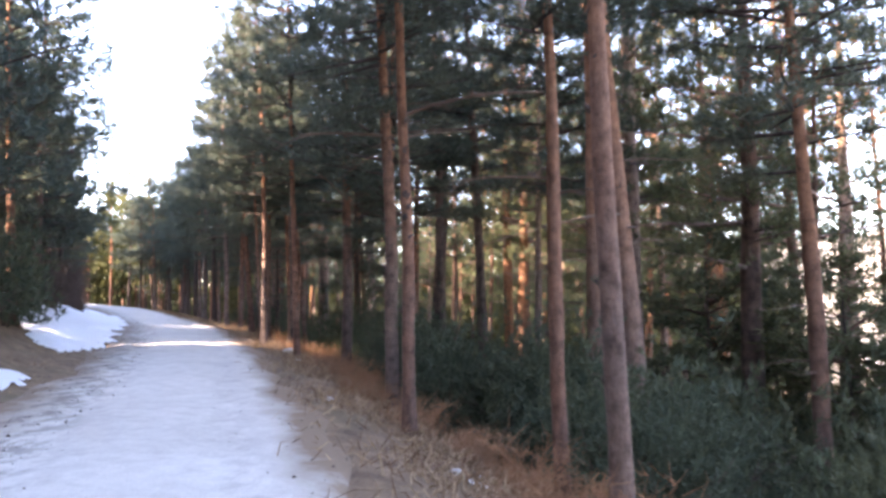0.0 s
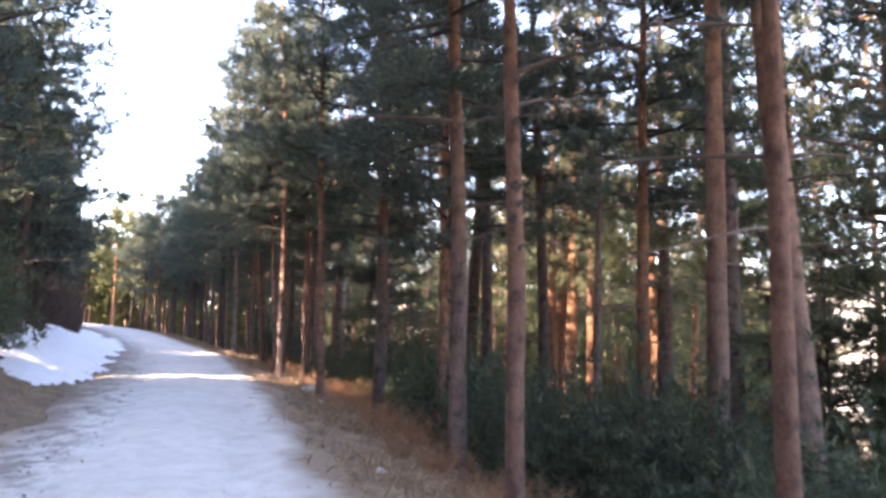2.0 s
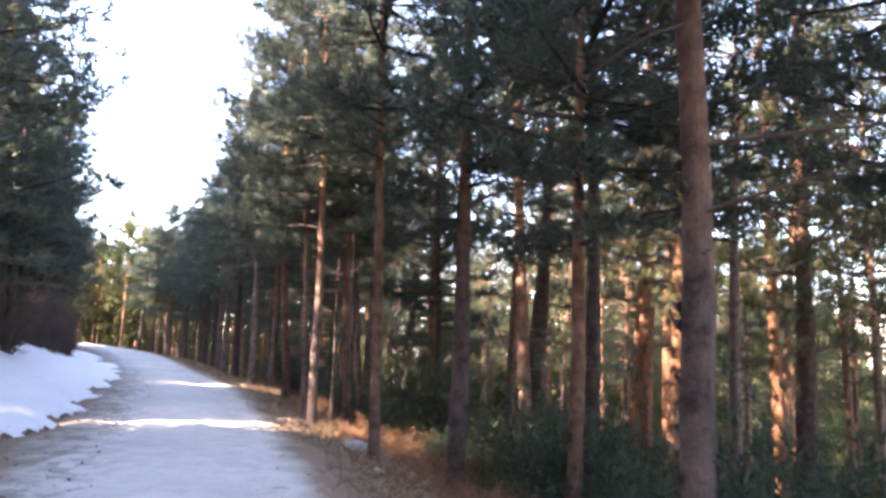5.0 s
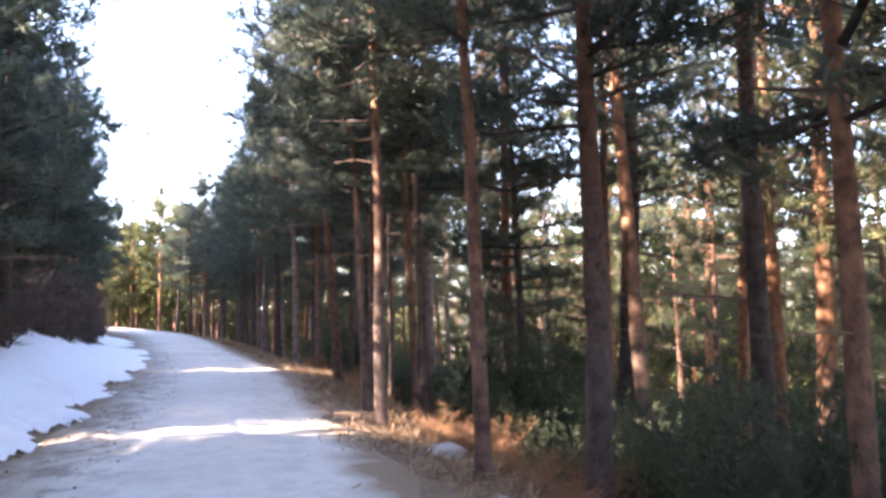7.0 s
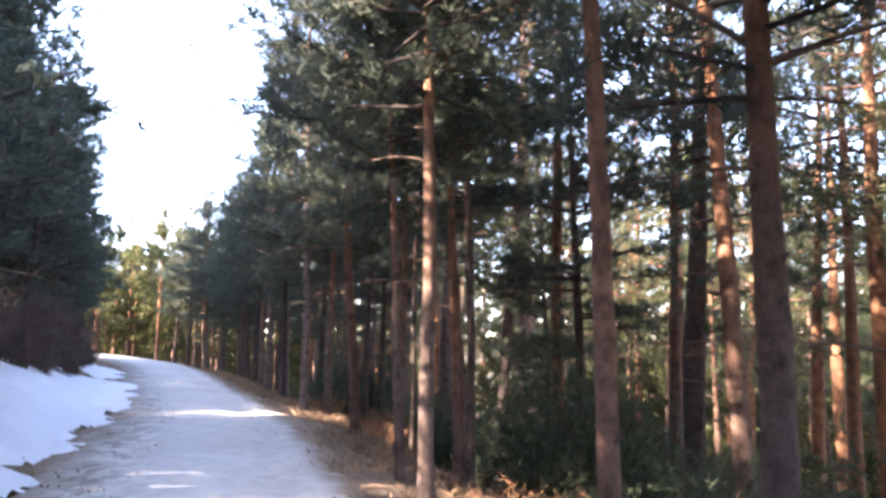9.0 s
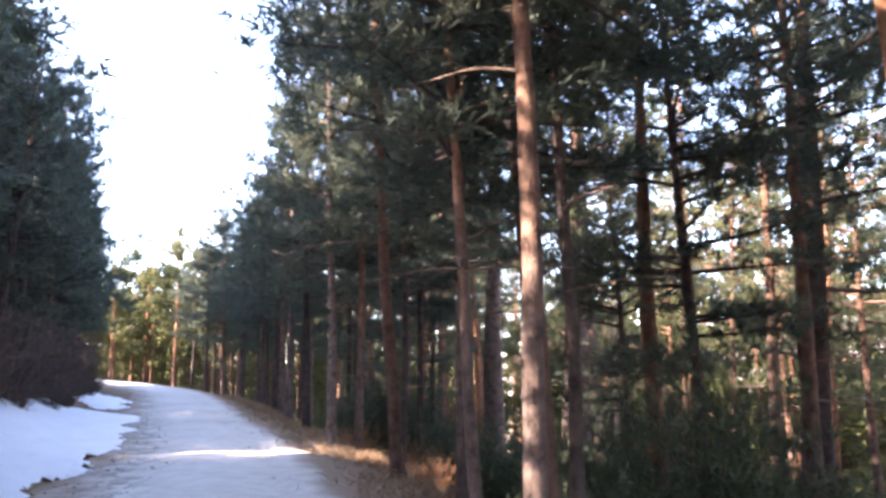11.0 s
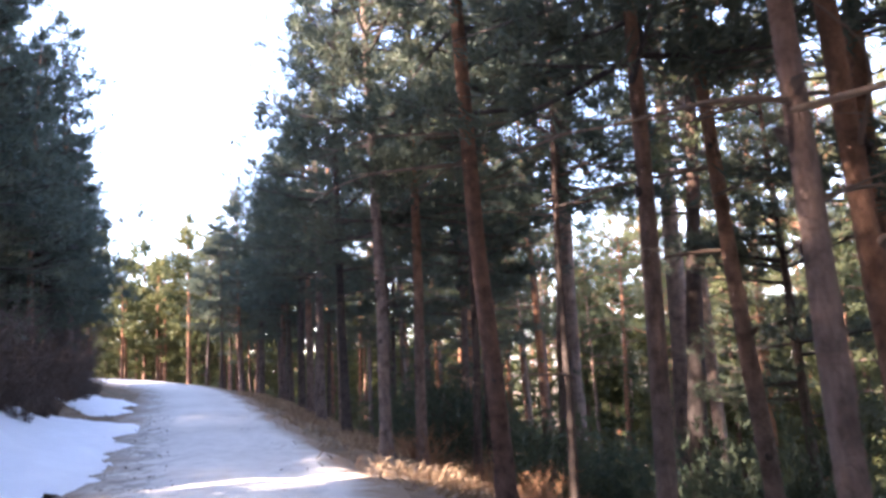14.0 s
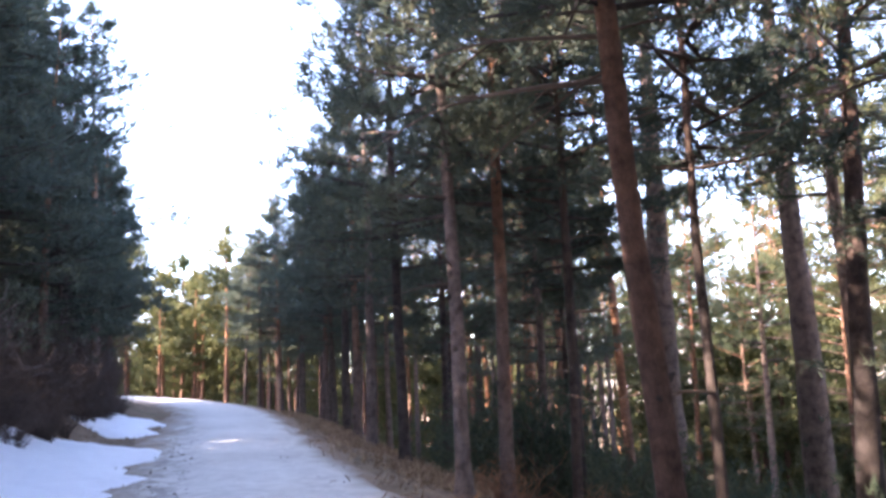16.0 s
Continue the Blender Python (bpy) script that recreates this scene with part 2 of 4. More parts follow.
def wave(x, y, scale, seed):
    r = np.random.RandomState(seed)
    out = 0
    for k in range(7):
        a, ph, f = r.uniform(0, 6.28), r.uniform(0, 6.28), r.uniform(0.5, 1.9) / scale
        out = out + np.sin((x * np.cos(a) + y * np.sin(a)) * f * 6.28 + ph)
    return out / 4.0


def ramp_up(v, a, b):
    return np.clip((v - a) / (b - a), 0, 1)


def land(x, y):
    """Height of the ground: a track cut across a wooded slope that falls to the right."""
    x, y = np.asarray(x, float), np.asarray(y, float)
    s, d = road_place(x, y)
    z = -0.042 * np.clip(x, -80, 60)
    r = np.maximum(d - 2.9, 0)
    fall = 0.46 * 42 * (1 - np.exp(-r / 42))
    l = np.maximum(-d - HALF, 0)
    rise = 0.10 * np.minimum(l, 0.6) + 0.42 * np.clip(l - 0.6, 0, 3.2) + 0.22 * np.clip(l - 3.8, 0, 70)
    verge = -0.05 * ramp_up(d, HALF, HALF + 0.3) - 0.22 * ramp_up(d, 2.0, 3.0)
    rough = 0.035 * wave(x, y, 1.3, 3) * ramp_up(np.abs(d), HALF, HALF + 1) + 0.16 * wave(x, y, 7, 4) * ramp_up(np.abs(d), 3, 7)
    return z - fall + rise + verge + rough


def at(x, y):
    return float(land(np.array([x]), np.array([y]))[0])


def mesh_object(name, verts, faces, mat, parent=None, smooth=True, label=""):
    me = bpy.data.meshes.new(name)
    me.from_pydata(np.asarray(verts).tolist() if not isinstance(verts, list) else verts, [], np.asarray(faces).tolist() if not isinstance(faces, list) else faces)
    me.materials.append(mat)
    if smooth:
        me.polygons.foreach_set("use_smooth", [True] * len(me.polygons))
    me.update()
    ob = new(name, me)
    if parent is not None:
        ob.parent = parent
    if label:
        ob["label"] = label
    return ob


def grid_faces(nu, nv):
    i = np.arange(nu - 1)[:, None] * nv + np.arange(nv - 1)[None]
    return np.stack([i, i + nv, i + nv + 1, i + 1], -1).reshape(-1, 4)


def steps(parts):
    out = [np.arange(a, b, st) for a, b, st in parts]
    return np.concatenate(out)


# ground sheet, fine near the track and coarse to the horizon
AXIS_U, AXIS_V = np.array((-0.42, 0.907)), np.array((0.907, 0.42))
gu = steps([(-900, -120, 60), (-120, -20, 5), (-20, -4, 1.2), (-4, 30, 0.18), (30, 46, 0.3), (46, 80, 1.0), (80, 160, 5), (160, 1500, 70)])
gv = steps([(-900, -90, 50), (-90, -16, 3), (-16, -7, 0.8), (-7, -4, 0.3), (-4, 5, 0.12), (5, 9, 0.3), (9, 24, 1.0), (24, 110, 4), (110, 320, 20)])
U, V = np.meshgrid(gu, gv, indexing="ij")
GX, GY = U * AXIS_U[0] + V * AXIS_V[0] - 1.0, U * AXIS_U[1] + V * AXIS_V[1] + 5.0
GZ = land(GX, GY)
GS, GD = road_place(GX, GY)
GZ = GZ - 0.07 * (1 - ramp_up(np.abs(GD), HALF - 0.25, HALF + 0.1))
ground = mesh_object("ground", np.stack([GX, GY, GZ], -1).reshape(-1, 3), grid_faces(len(gu), len(gv)), GROUND)
tagged(ground, "brown forest floor of dry needles and grass", "ground", kind="structure")

# far slope across the valley
hu, hv = np.linspace(-500, 1500, 70), np.linspace(130, 900, 40)
U, V = np.meshgrid(hu, hv, indexing="ij")
HX, HY = U * AXIS_U[0] + V * AXIS_V[0], U * AXIS_U[1] + V * AXIS_V[1]
HZ = -26 + 95 * ramp_up(V, 130, 800) ** 0.9 + 7 * wave(HX, HY, 160, 8) * ramp_up(V, 130, 300)
hill = mesh_object("backdrop_hillside", np.stack([HX, HY, HZ], -1).reshape(-1, 3), grid_faces(len(hu), len(hv)), HILL)
tagged(hill, "pale sunlit hillside with snow across the valley", "hillside", kind="structure")

# the track
idx = np.interp(np.arange(-25, 105, 0.22), RUN, np.arange(len(RUN)))
cx, cy = np.interp(idx, np.arange(len(RUN)), LINE[:, 0]), np.interp(idx, np.arange(len(RUN)), LINE[:, 1])
tx, ty = np.interp(idx, np.arange(len(RUN)), TANG[:, 0]), np.interp(idx, np.arange(len(RUN)), TANG[:, 1])
across = np.linspace(-1, 1, 31)
rs = np.arange(len(idx)) * 0.22
wl = HALF + 0.16 * np.sin(rs * 0.9) + 0.10 * np.sin(rs * 2.3 + 1)
wr = HALF + 0.16 * np.sin(rs * 0.7 + 2) + 0.10 * np.sin(rs * 2.9)
DD = np.where(across[None] < 0, across[None] * wl[:, None], across[None] * wr[:, None])
RX, RY = cx[:, None] + DD * ty[:, None], cy[:, None] - DD * tx[:, None]
ruts = -0.025 * (np.exp(-((DD - 0.75) / 0.25) ** 2) + np.exp(-((DD + 0.75) / 0.25) ** 2))
RZ = land(RX, RY) + 0.012 + 0.035 * (1 - across[None] ** 2) + ruts + 0.004 * wave(RX, RY, 1.1, 11) - 0.06 * ramp_up(np.abs(across[None]), 0.9, 1.0)
road = mesh_object("road", np.stack([RX, RY, RZ], -1).reshape(-1, 3), grid_faces(len(idx), len(across)), ROAD)
a = road.data.attributes.new("edge", "FLOAT", "POINT")
a.data.foreach_set("value", np.where(DD < 0, 0.85 * ramp_up(-DD + 0.22 * wave(RX, RY, 1.4, 12), 0.45, 1.7), ramp_up(DD + 0.14 * wave(RX, RY, 1.1, 12), 0.9, 1.65)).ravel().astype(np.float32))
a = road.data.attributes.new("rut", "FLOAT", "POINT")
a.data.foreach_set("value", (np.exp(-((DD + 1.05) / 0.42) ** 2) + 0.25 * np.exp(-((DD - 0.8) / 0.3) ** 2)).ravel().astype(np.float32))
tagged(road, "pale compacted gravel forest track with faint ruts", "road", kind="structure")


# ---- pines ----
def unit(v):
    return v / (np.linalg.norm(v, axis=-1, keepdims=True) + 1e-9)


def blades(centres, ways, per, length, width, r):
    """Needle tufts: thin blades that fan out from each centre."""
    n = len(centres)
    v = unit(ways[:, None] * 0.75 + r.normal(size=(n, per, 3)) * 0.62)
    ln = length * r.uniform(0.6, 1.25, (n, per, 1))
    side = unit(np.cross(v, r.normal(size=(n, per, 3)))) * width * 0.5
    c = centres[:, None] + r.normal(size=(n, per, 3)) * length * 0.22
    a, b, tip = c + side - v * ln * 0.12, c - side - v * ln * 0.12, c + v * ln
    verts = np.stack([a, b, tip], 2).reshape(-1, 3)
    return verts, np.arange(len(verts)).reshape(-1, 3)


def tube(points, radii, sides=6):
    pts = np.asarray(points, float)
    t = unit(np.gradient(pts, axis=0))
    ref = np.where(np.abs(t[:, 2:3]) > 0.9, np.array([[1.0, 0, 0]]), np.array([[0, 0, 1.0]]))
    e1 = unit(np.cross(t, ref))
    e2 = np.cross(t, e1)
    ang = np.linspace(0, 2 * np.pi, sides, endpoint=False)
    rr = np.asarray(radii)[:, None, None]
    ring = pts[:, None] + rr * (np.cos(ang)[None, :, None] * e1[:, None] + np.sin(ang)[None, :, None] * e2[:, None])
    verts = ring.reshape(-1, 3)
    i = np.arange(len(pts) - 1)[:, None] * sides + np.arange(sides)[None]
    j = np.arange(len(pts) - 1)[:, None] * sides + (np.arange(sides)[None] + 1) % sides
    return verts, np.stack([i, j, j + sides, i + sides], -1).reshape(-1, 4)


def joined(pieces):
    vs, fs, n = [], [], 0
    for v, f in pieces:
        vs.append(v)
        fs.extend((np.asarray(f) + n).tolist())
        n += len(v)
    return np.vstack(vs), fs


def crown_meshes(seed, height, base, radius, whorls, per_m, per, length, width, top=0.75, droop=0.0, pads=0.5, mats=(NEEDLES, BARK)):
    """Limbs and needle tufts of one crown shape; returns two meshes."""
    r = np.random.RandomState(seed)
    limbs, cen, way = [], [], []
    zs = np.sort(r.uniform(0, 1, whorls)) ** 0.9
    for f in zs:
        z = base + (height - base) * f * 0.985
        reach = radius * (0.12 + 0.88 * (1 - f) ** top) * min(1.0, 0.55 + 1.8 * f) * r.uniform(0.62, 1.15)
        az = r.uniform(0, 2 * np.pi)
        lift = -0.12 + 0.75 * f + r.uniform(-0.15, 0.2) - droop
        out = np.array((math.cos(az), math.sin(az), 0))
        sidev = np.array((-out[1], out[0], 0))
        bend = r.uniform(-0.25, 0.25)
        t = np.linspace(0, 1, 4)[:, None]
        path = np.array((0, 0, z)) + out * reach * t + sidev * bend * reach * t ** 2 + np.array((0, 0, 1)) * reach * (lift * t + 0.18 * t ** 2 * r.uniform(-0.4, 1.2))
        thick = 0.012 + 0.016 * reach
        limbs.append(tube(path, thick * (1 - 0.85 * t[:, 0]), 3))
        n = max(3, int(reach * per_m))
        tt = 0.22 + 0.80 * r.uniform(0, 1, n) ** 0.75
        spread = (r.normal(size=n) * 0.24 * reach * (0.35 + tt))[:, None]
        rise = (np.abs(r.normal(size=n)) * 0.10 * reach + r.normal(size=n) * 0.05)[:, None]
        base_pt = np.array((0, 0, z)) + out * reach * tt[:, None] + sidev * bend * reach * tt[:, None] ** 2 + np.array((0, 0, 1)) * reach * lift * tt[:, None]
        c = base_pt + sidev * spread + np.array((0, 0, 1)) * (rise * pads)
        cen.append(c)
        way.append(unit(out * 0.7 + sidev * np.sign(spread) * 0.5 + np.array((0, 0, 0.65)) + r.normal(size=(n, 3)) * 0.3))
        for k in range(0, n, 11):
            p = c[k]
            q = np.array((0, 0, z)) + out * reach * max(0.1, tt[k] - 0.25) + np.array((0, 0, 1)) * reach * lift * max(0.1, tt[k] - 0.25) + sidev * bend * reach * max(0.1, tt[k] - 0.25) ** 2
            limbs.append(tube(np.stack([q, p]), (0.009, 0.004), 3))
    cen.append(np.array((0, 0, height)) + r.normal(size=(14, 3)) * (0.12, 0.12, 0.25))
    way.append(np.tile((0, 0, 1.0), (14, 1)))
    verts, faces = blades(np.vstack(cen), np.vstack(way), per, length, width, r)
    crown = bpy.data.meshes.new("crown")
    crown.from_pydata(verts.tolist(), [], faces.tolist())
    crown.materials.append(mats[0])
    v, f = joined(limbs)
    lm = bpy.data.meshes.new("branchwork")
    lm.from_pydata(v.tolist(), [], f)
    lm.materials.append(mats[1])
    lm.polygons.foreach_set("use_smooth", [True] * len(lm.polygons))
    return crown, lm


def trunk_mesh(seed, height, radius, mat, sides=12, rings=26, wobble=0.05, down=0.6):
    r = np.random.RandomState(seed)
    z = np.r_[-down, np.linspace(0, 0.5, 5)[:-1], np.linspace(0.5, height * 0.97, rings)]
    t = np.clip(z / height, 0, 1)
    rad = radius * (1.04 - 0.92 * t ** 1.1) + radius * 0.55 * np.exp(-np.maximum(z, 0) / 0.16)
    a, b = r.uniform(0, 6.28, 2)
    fade = np.clip(z / 2, 0, 1)
    px = wobble * (np.sin(z * 0.55 + a) - math.sin(a)) * fade + wobble * 0.25 * np.sin(z * 1.7 + b) * fade
    py = wobble * (np.cos(z * 0.5 + b) - math.cos(b)) * fade
    ang = np.linspace(0, 2 * np.pi, sides, endpoint=False)
    lump = 1 + 0.05 * r.normal(size=(len(z), sides)) + 0.10 * np.exp(-np.maximum(z, 0) / 0.2)[:, None] * np.sin(ang * 4 + a)[None]
    rr = rad[:, None] * lump
    verts = np.stack([px[:, None] + rr * np.cos(ang), py[:, None] + rr * np.sin(ang), np.repeat(z[:, None], sides, 1)], -1).reshape(-1, 3)
    i = np.arange(len(z) - 1)[:, None] * sides + np.arange(sides)[None]
    j = np.arange(len(z) - 1)[:, None] * sides + (np.arange(sides)[None] + 1) % sides
    faces = np.stack([i, j, j + sides, i + sides], -1).reshape(-1, 4)
    me = bpy.data.meshes.new("trunk")
    me.from_pydata(verts.tolist(), [], faces.tolist())
    me.materials.append(mat)
    me.polygons.foreach_set("use_smooth", [True] * len(me.polygons))
    return me


def dead_branch_mesh(seed, length, thick):
    r = np.random.RandomState(seed)
    t = np.linspace(0, 1, 9)
    sway = 0.12 * length
    path = np.stack([length * t, sway * np.sin(t * 3 + r.uniform(0, 6)) * t, length * (0.10 * t - 0.16 * t ** 2) + 0.03 * np.sin(t * 7 + r.uniform(0, 6)) * t], 1)
    pieces = [tube(path, thick * (1 - 0.88 * t), 6)]
    for k in range(r.randint(3, 7)):
        i = r.randint(2, 8)
        ln = length * r.uniform(0.15, 0.4)
        w = unit(np.array((0.6, r.choice((-1, 1)) * r.uniform(0.4, 0.9), r.uniform(-0.25, 0.35))))
        u = np.linspace(0, 1, 4)[:, None]
        pieces.append(tube(path[i] + w * ln * u + np.array((0, 0, -0.06)) * ln * u ** 2, thick * 0.42 * (1 - 0.8 * u[:, 0]), 4))
    v, f = joined(pieces)
    me = bpy.data.meshes.new("dead_branch")
    me.from_pydata(v.tolist(), [], f)
    me.materials.append(DEADWOOD)
    me.polygons.foreach_set("use_smooth", [True] * len(me.polygons))
    return me


def stub_mesh(seed):
    r = np.random.RandomState(seed)
    v, f = joined([tube(np.array(((-0.02, 0, 0), (0.03, 0, 0.004), (0.075, 0.004, 0.014), (0.12, 0.01, 0.02))), (0.026, 0.019, 0.013, 0.006), 7)])
    me = bpy.data.meshes.new("branch_stub")
    me.from_pydata(v.tolist(), [], f)
    me.materials.append(BARK_DARK)
    return me


DEAD = [dead_branch_mesh(40 + k, ln, th) for k, (ln, th) in enumerate(((1.5, 0.020), (1.1, 0.015), (0.8, 0.012), (1.9, 0.024)))]
STUB = stub_mesh(3)

# crown shapes: slim edge trees, tall valley trees, dense bank trees, far trees
EDGE = [crown_meshes(100 + k, 7.2, 0.0, 2.15, 60, 16, 12, 0.18, 0.026, mats=(NEEDLES_BLUE, BARK_DARK)) for k in range(4)]
VALLEY = [crown_meshes(200 + k, 8.0, 0.0, 2.7, 44, 11, 11, 0.21, 0.030, top=0.5, pads=0.8, mats=(NEEDLES, BARK)) for k in range(4)]
SUNNY = [crown_meshes(250 + k, 8.5, 0.0, 2.5, 42, 10, 9, 0.24, 0.046, top=0.55, pads=0.9, mats=(NEEDLES_SUN, BARK)) for k in range(3)]
BANK = [crown_meshes(300 + k, 7.6, 0.0, 2.0, 66, 15, 10, 0.18, 0.032, top=0.7, mats=(NEEDLES_BLUE, BARK_DARK)) for k in range(4)]
UPHILL = [crown_meshes(350 + k, 7.6, 0.0, 2.2, 34, 7, 7, 0.40, 0.12, top=0.7, mats=(NEEDLES_BLUE, BARK_DARK)) for k in range(3)]
YOUNG = [crown_meshes(400 + k, 7.5, 0.0, 2.0, 40, 9, 8, 0.26, 0.055, top=0.7, mats=(NEEDLES_SUN, BARK)) for k in range(3)]
THICKET = [crown_meshes(480 + k, 7.6, 0.0, 2.5, 62, 14, 9, 0.24, 0.036, top=0.6, pads=0.9, mats=(NEEDLES, BARK_DARK)) for k in range(3)]
FAR = [crown_meshes(430 + k, 7.5, 0.0, 2.4, 32, 7, 7, 0.42, 0.12, top=0.45, mats=(NEEDLES_SUN, BARK)) for k in range(4)]


def child(name, me, parent, m=None, label=""):
    ob = new(name, me)
    ob.parent = parent
    if m is not None:
        ob.matrix_basis = m
    if label:
        ob["label"] = label
    return ob


def pine(x, y, dia, height, crown_from, shapes, bark=BARK, lean=(0, 0), wide=1.0, dead=0, dead_span=(1.8, 3.6), stubs=0, label="", group="", seed=0, sides=12, name="pine_tree"):
    """One pine: a stem of its own, a crown with its limbs, dead lower branches and stubs."""
    r = np.random.RandomState(seed + 11)
    root = new(name)
    z = at(x, y)
    x, y = x + lean[0] * (z + 0.042 * x), y + lean[1] * (z + 0.042 * x)
    tilt = Euler((-lean[1], lean[0], 0)).to_matrix().to_4x4()
    root.matrix_basis = Matrix.Translation((x, y, z - 0.02)) @ tilt
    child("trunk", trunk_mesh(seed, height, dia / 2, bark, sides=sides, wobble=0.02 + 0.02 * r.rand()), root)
    crown, limbs = shapes[seed % len(shapes)]
    k = (height - crown_from) / 7.6
    m = Matrix.Translation((0, 0, crown_from)) @ Matrix.Rotation(r.uniform(0, 6.28), 4, "Z") @ Matrix.Diagonal((wide, wide, k, 1))
    child("crown", crown, root, m)
    child("branchwork", limbs, root, m)["kind"] = "stuff"
    for i in range(dead):
        h = r.uniform(*dead_span)
        s = r.uniform(0.5, 0.95)
        child("dead_branch", DEAD[r.randint(len(DEAD))], root, Matrix.Translation((0, 0, h)) @ Matrix.Rotation(r.uniform(0, 6.28), 4, "Z") @ Matrix.Rotation(r.uniform(-0.25, 0.12), 4, "Y") @ Matrix.Diagonal((s, s, s, 1)))
    for i in range(stubs):
        h = r.uniform(0.7, 4.2)
        az = r.uniform(0, 6.28)
        rad = dia / 2 * (1.0 - 0.9 * h / height)
        child("branch_stub", STUB, root, Matrix.Rotation(az, 4, "Z") @ Matrix.Translation((rad * 0.9, 0, h)) @ Matrix.Diagonal((0.3, 1.3, 1.5, 1)))
    return tagged(root, label or "slender pine with bare lower trunk and dark crown", "tree", group)


ROW = "pines along the track's lower edge"
SLOPE = "pines on the falling slope"
UPPER = "pines on the bank above the track"
taken = []


def edge_pine(x, y, dia, lean=(0, 0), bark=BARK, height=10.5, crown_from=3.4, dead=5, stubs=6, label="", wide=1.0, shapes=EDGE, span=(1.9, 3.8), group=ROW):
    taken.append((x, y))
    return pine(x, y, dia, height, crown_from, shapes, bark, lean, wide, dead, span, stubs, label, group, seed=len(taken) * 3 + 1)


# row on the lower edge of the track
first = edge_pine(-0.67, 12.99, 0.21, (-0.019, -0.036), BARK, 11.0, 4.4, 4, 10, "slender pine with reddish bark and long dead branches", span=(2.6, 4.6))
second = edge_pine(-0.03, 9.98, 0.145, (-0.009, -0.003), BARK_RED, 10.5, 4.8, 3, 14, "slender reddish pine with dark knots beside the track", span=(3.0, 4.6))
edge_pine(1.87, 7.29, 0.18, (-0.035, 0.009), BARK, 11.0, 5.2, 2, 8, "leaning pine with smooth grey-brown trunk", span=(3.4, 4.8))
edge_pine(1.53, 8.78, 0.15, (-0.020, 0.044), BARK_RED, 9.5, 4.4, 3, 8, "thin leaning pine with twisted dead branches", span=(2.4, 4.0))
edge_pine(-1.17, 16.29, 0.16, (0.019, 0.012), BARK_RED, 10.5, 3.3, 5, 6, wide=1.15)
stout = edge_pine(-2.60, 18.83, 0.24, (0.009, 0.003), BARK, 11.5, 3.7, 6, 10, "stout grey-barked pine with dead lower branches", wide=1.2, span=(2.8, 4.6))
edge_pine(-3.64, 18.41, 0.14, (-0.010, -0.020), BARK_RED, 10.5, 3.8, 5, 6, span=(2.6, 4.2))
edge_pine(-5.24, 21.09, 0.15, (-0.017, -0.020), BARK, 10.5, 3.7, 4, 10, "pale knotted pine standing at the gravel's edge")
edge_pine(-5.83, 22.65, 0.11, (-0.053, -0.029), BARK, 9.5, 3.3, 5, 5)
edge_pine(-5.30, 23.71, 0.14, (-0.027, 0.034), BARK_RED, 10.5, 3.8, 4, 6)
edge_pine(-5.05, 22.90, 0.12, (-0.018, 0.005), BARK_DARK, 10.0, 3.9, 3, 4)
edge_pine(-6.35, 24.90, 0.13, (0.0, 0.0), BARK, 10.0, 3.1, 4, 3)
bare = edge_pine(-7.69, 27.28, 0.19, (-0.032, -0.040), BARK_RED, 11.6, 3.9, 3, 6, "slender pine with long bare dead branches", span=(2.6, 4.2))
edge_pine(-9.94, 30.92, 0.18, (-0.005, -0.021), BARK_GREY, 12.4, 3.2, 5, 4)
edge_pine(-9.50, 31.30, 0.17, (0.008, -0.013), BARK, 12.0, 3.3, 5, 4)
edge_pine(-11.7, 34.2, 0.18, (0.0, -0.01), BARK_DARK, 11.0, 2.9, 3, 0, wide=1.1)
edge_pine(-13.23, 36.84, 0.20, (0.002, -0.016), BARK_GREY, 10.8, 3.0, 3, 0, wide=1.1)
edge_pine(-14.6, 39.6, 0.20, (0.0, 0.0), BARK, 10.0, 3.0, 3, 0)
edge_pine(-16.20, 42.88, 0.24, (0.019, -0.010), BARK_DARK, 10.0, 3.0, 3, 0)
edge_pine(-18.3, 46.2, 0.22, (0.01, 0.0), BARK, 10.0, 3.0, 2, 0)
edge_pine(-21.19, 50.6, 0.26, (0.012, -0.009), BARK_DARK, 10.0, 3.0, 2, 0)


def branch(tree, kind, height, turn, tilt, size, thick=1.0):
    """A bare branch at a height, turned about the stem (degrees from +x) and tilted up."""
    child("dead_branch", DEAD[kind], tree, Matrix.Translation((0, 0, height)) @ Matrix.Rotation(radians(turn), 4, "Z") @ Matrix.Rotation(radians(-tilt), 4, "Y") @ Matrix.Diagonal((size, size * thick, size * thick, 1)))


branch(first, 3, 4.15, 178, 2, 0.95, 1.3)
branch(first, 1, 3.9, 172, -22, 0.8)
branch(first, 0, 4.1, 12, 8, 1.0, 1.2)
branch(second, 0, 3.55, 8, 14, 1.0, 1.2)
branch(second, 1, 3.3, 20, 10, 0.9)
branch(stout, 3, 4.1, 150, 38, 0.8, 1.7)
branch(stout, 3, 4.0, 14, 22, 0.9, 1.7)
branch(stout, 0, 3.3, 190, -4, 0.8)
branch(bare, 3, 3.75, 184, 3, 0.85)
branch(bare, 3, 3.45, 176, 0, 1.0)
branch(bare, 0, 3.55, 196, -28, 0.7)
branch(bare, 1, 3.8, 10, 6, 0.8)

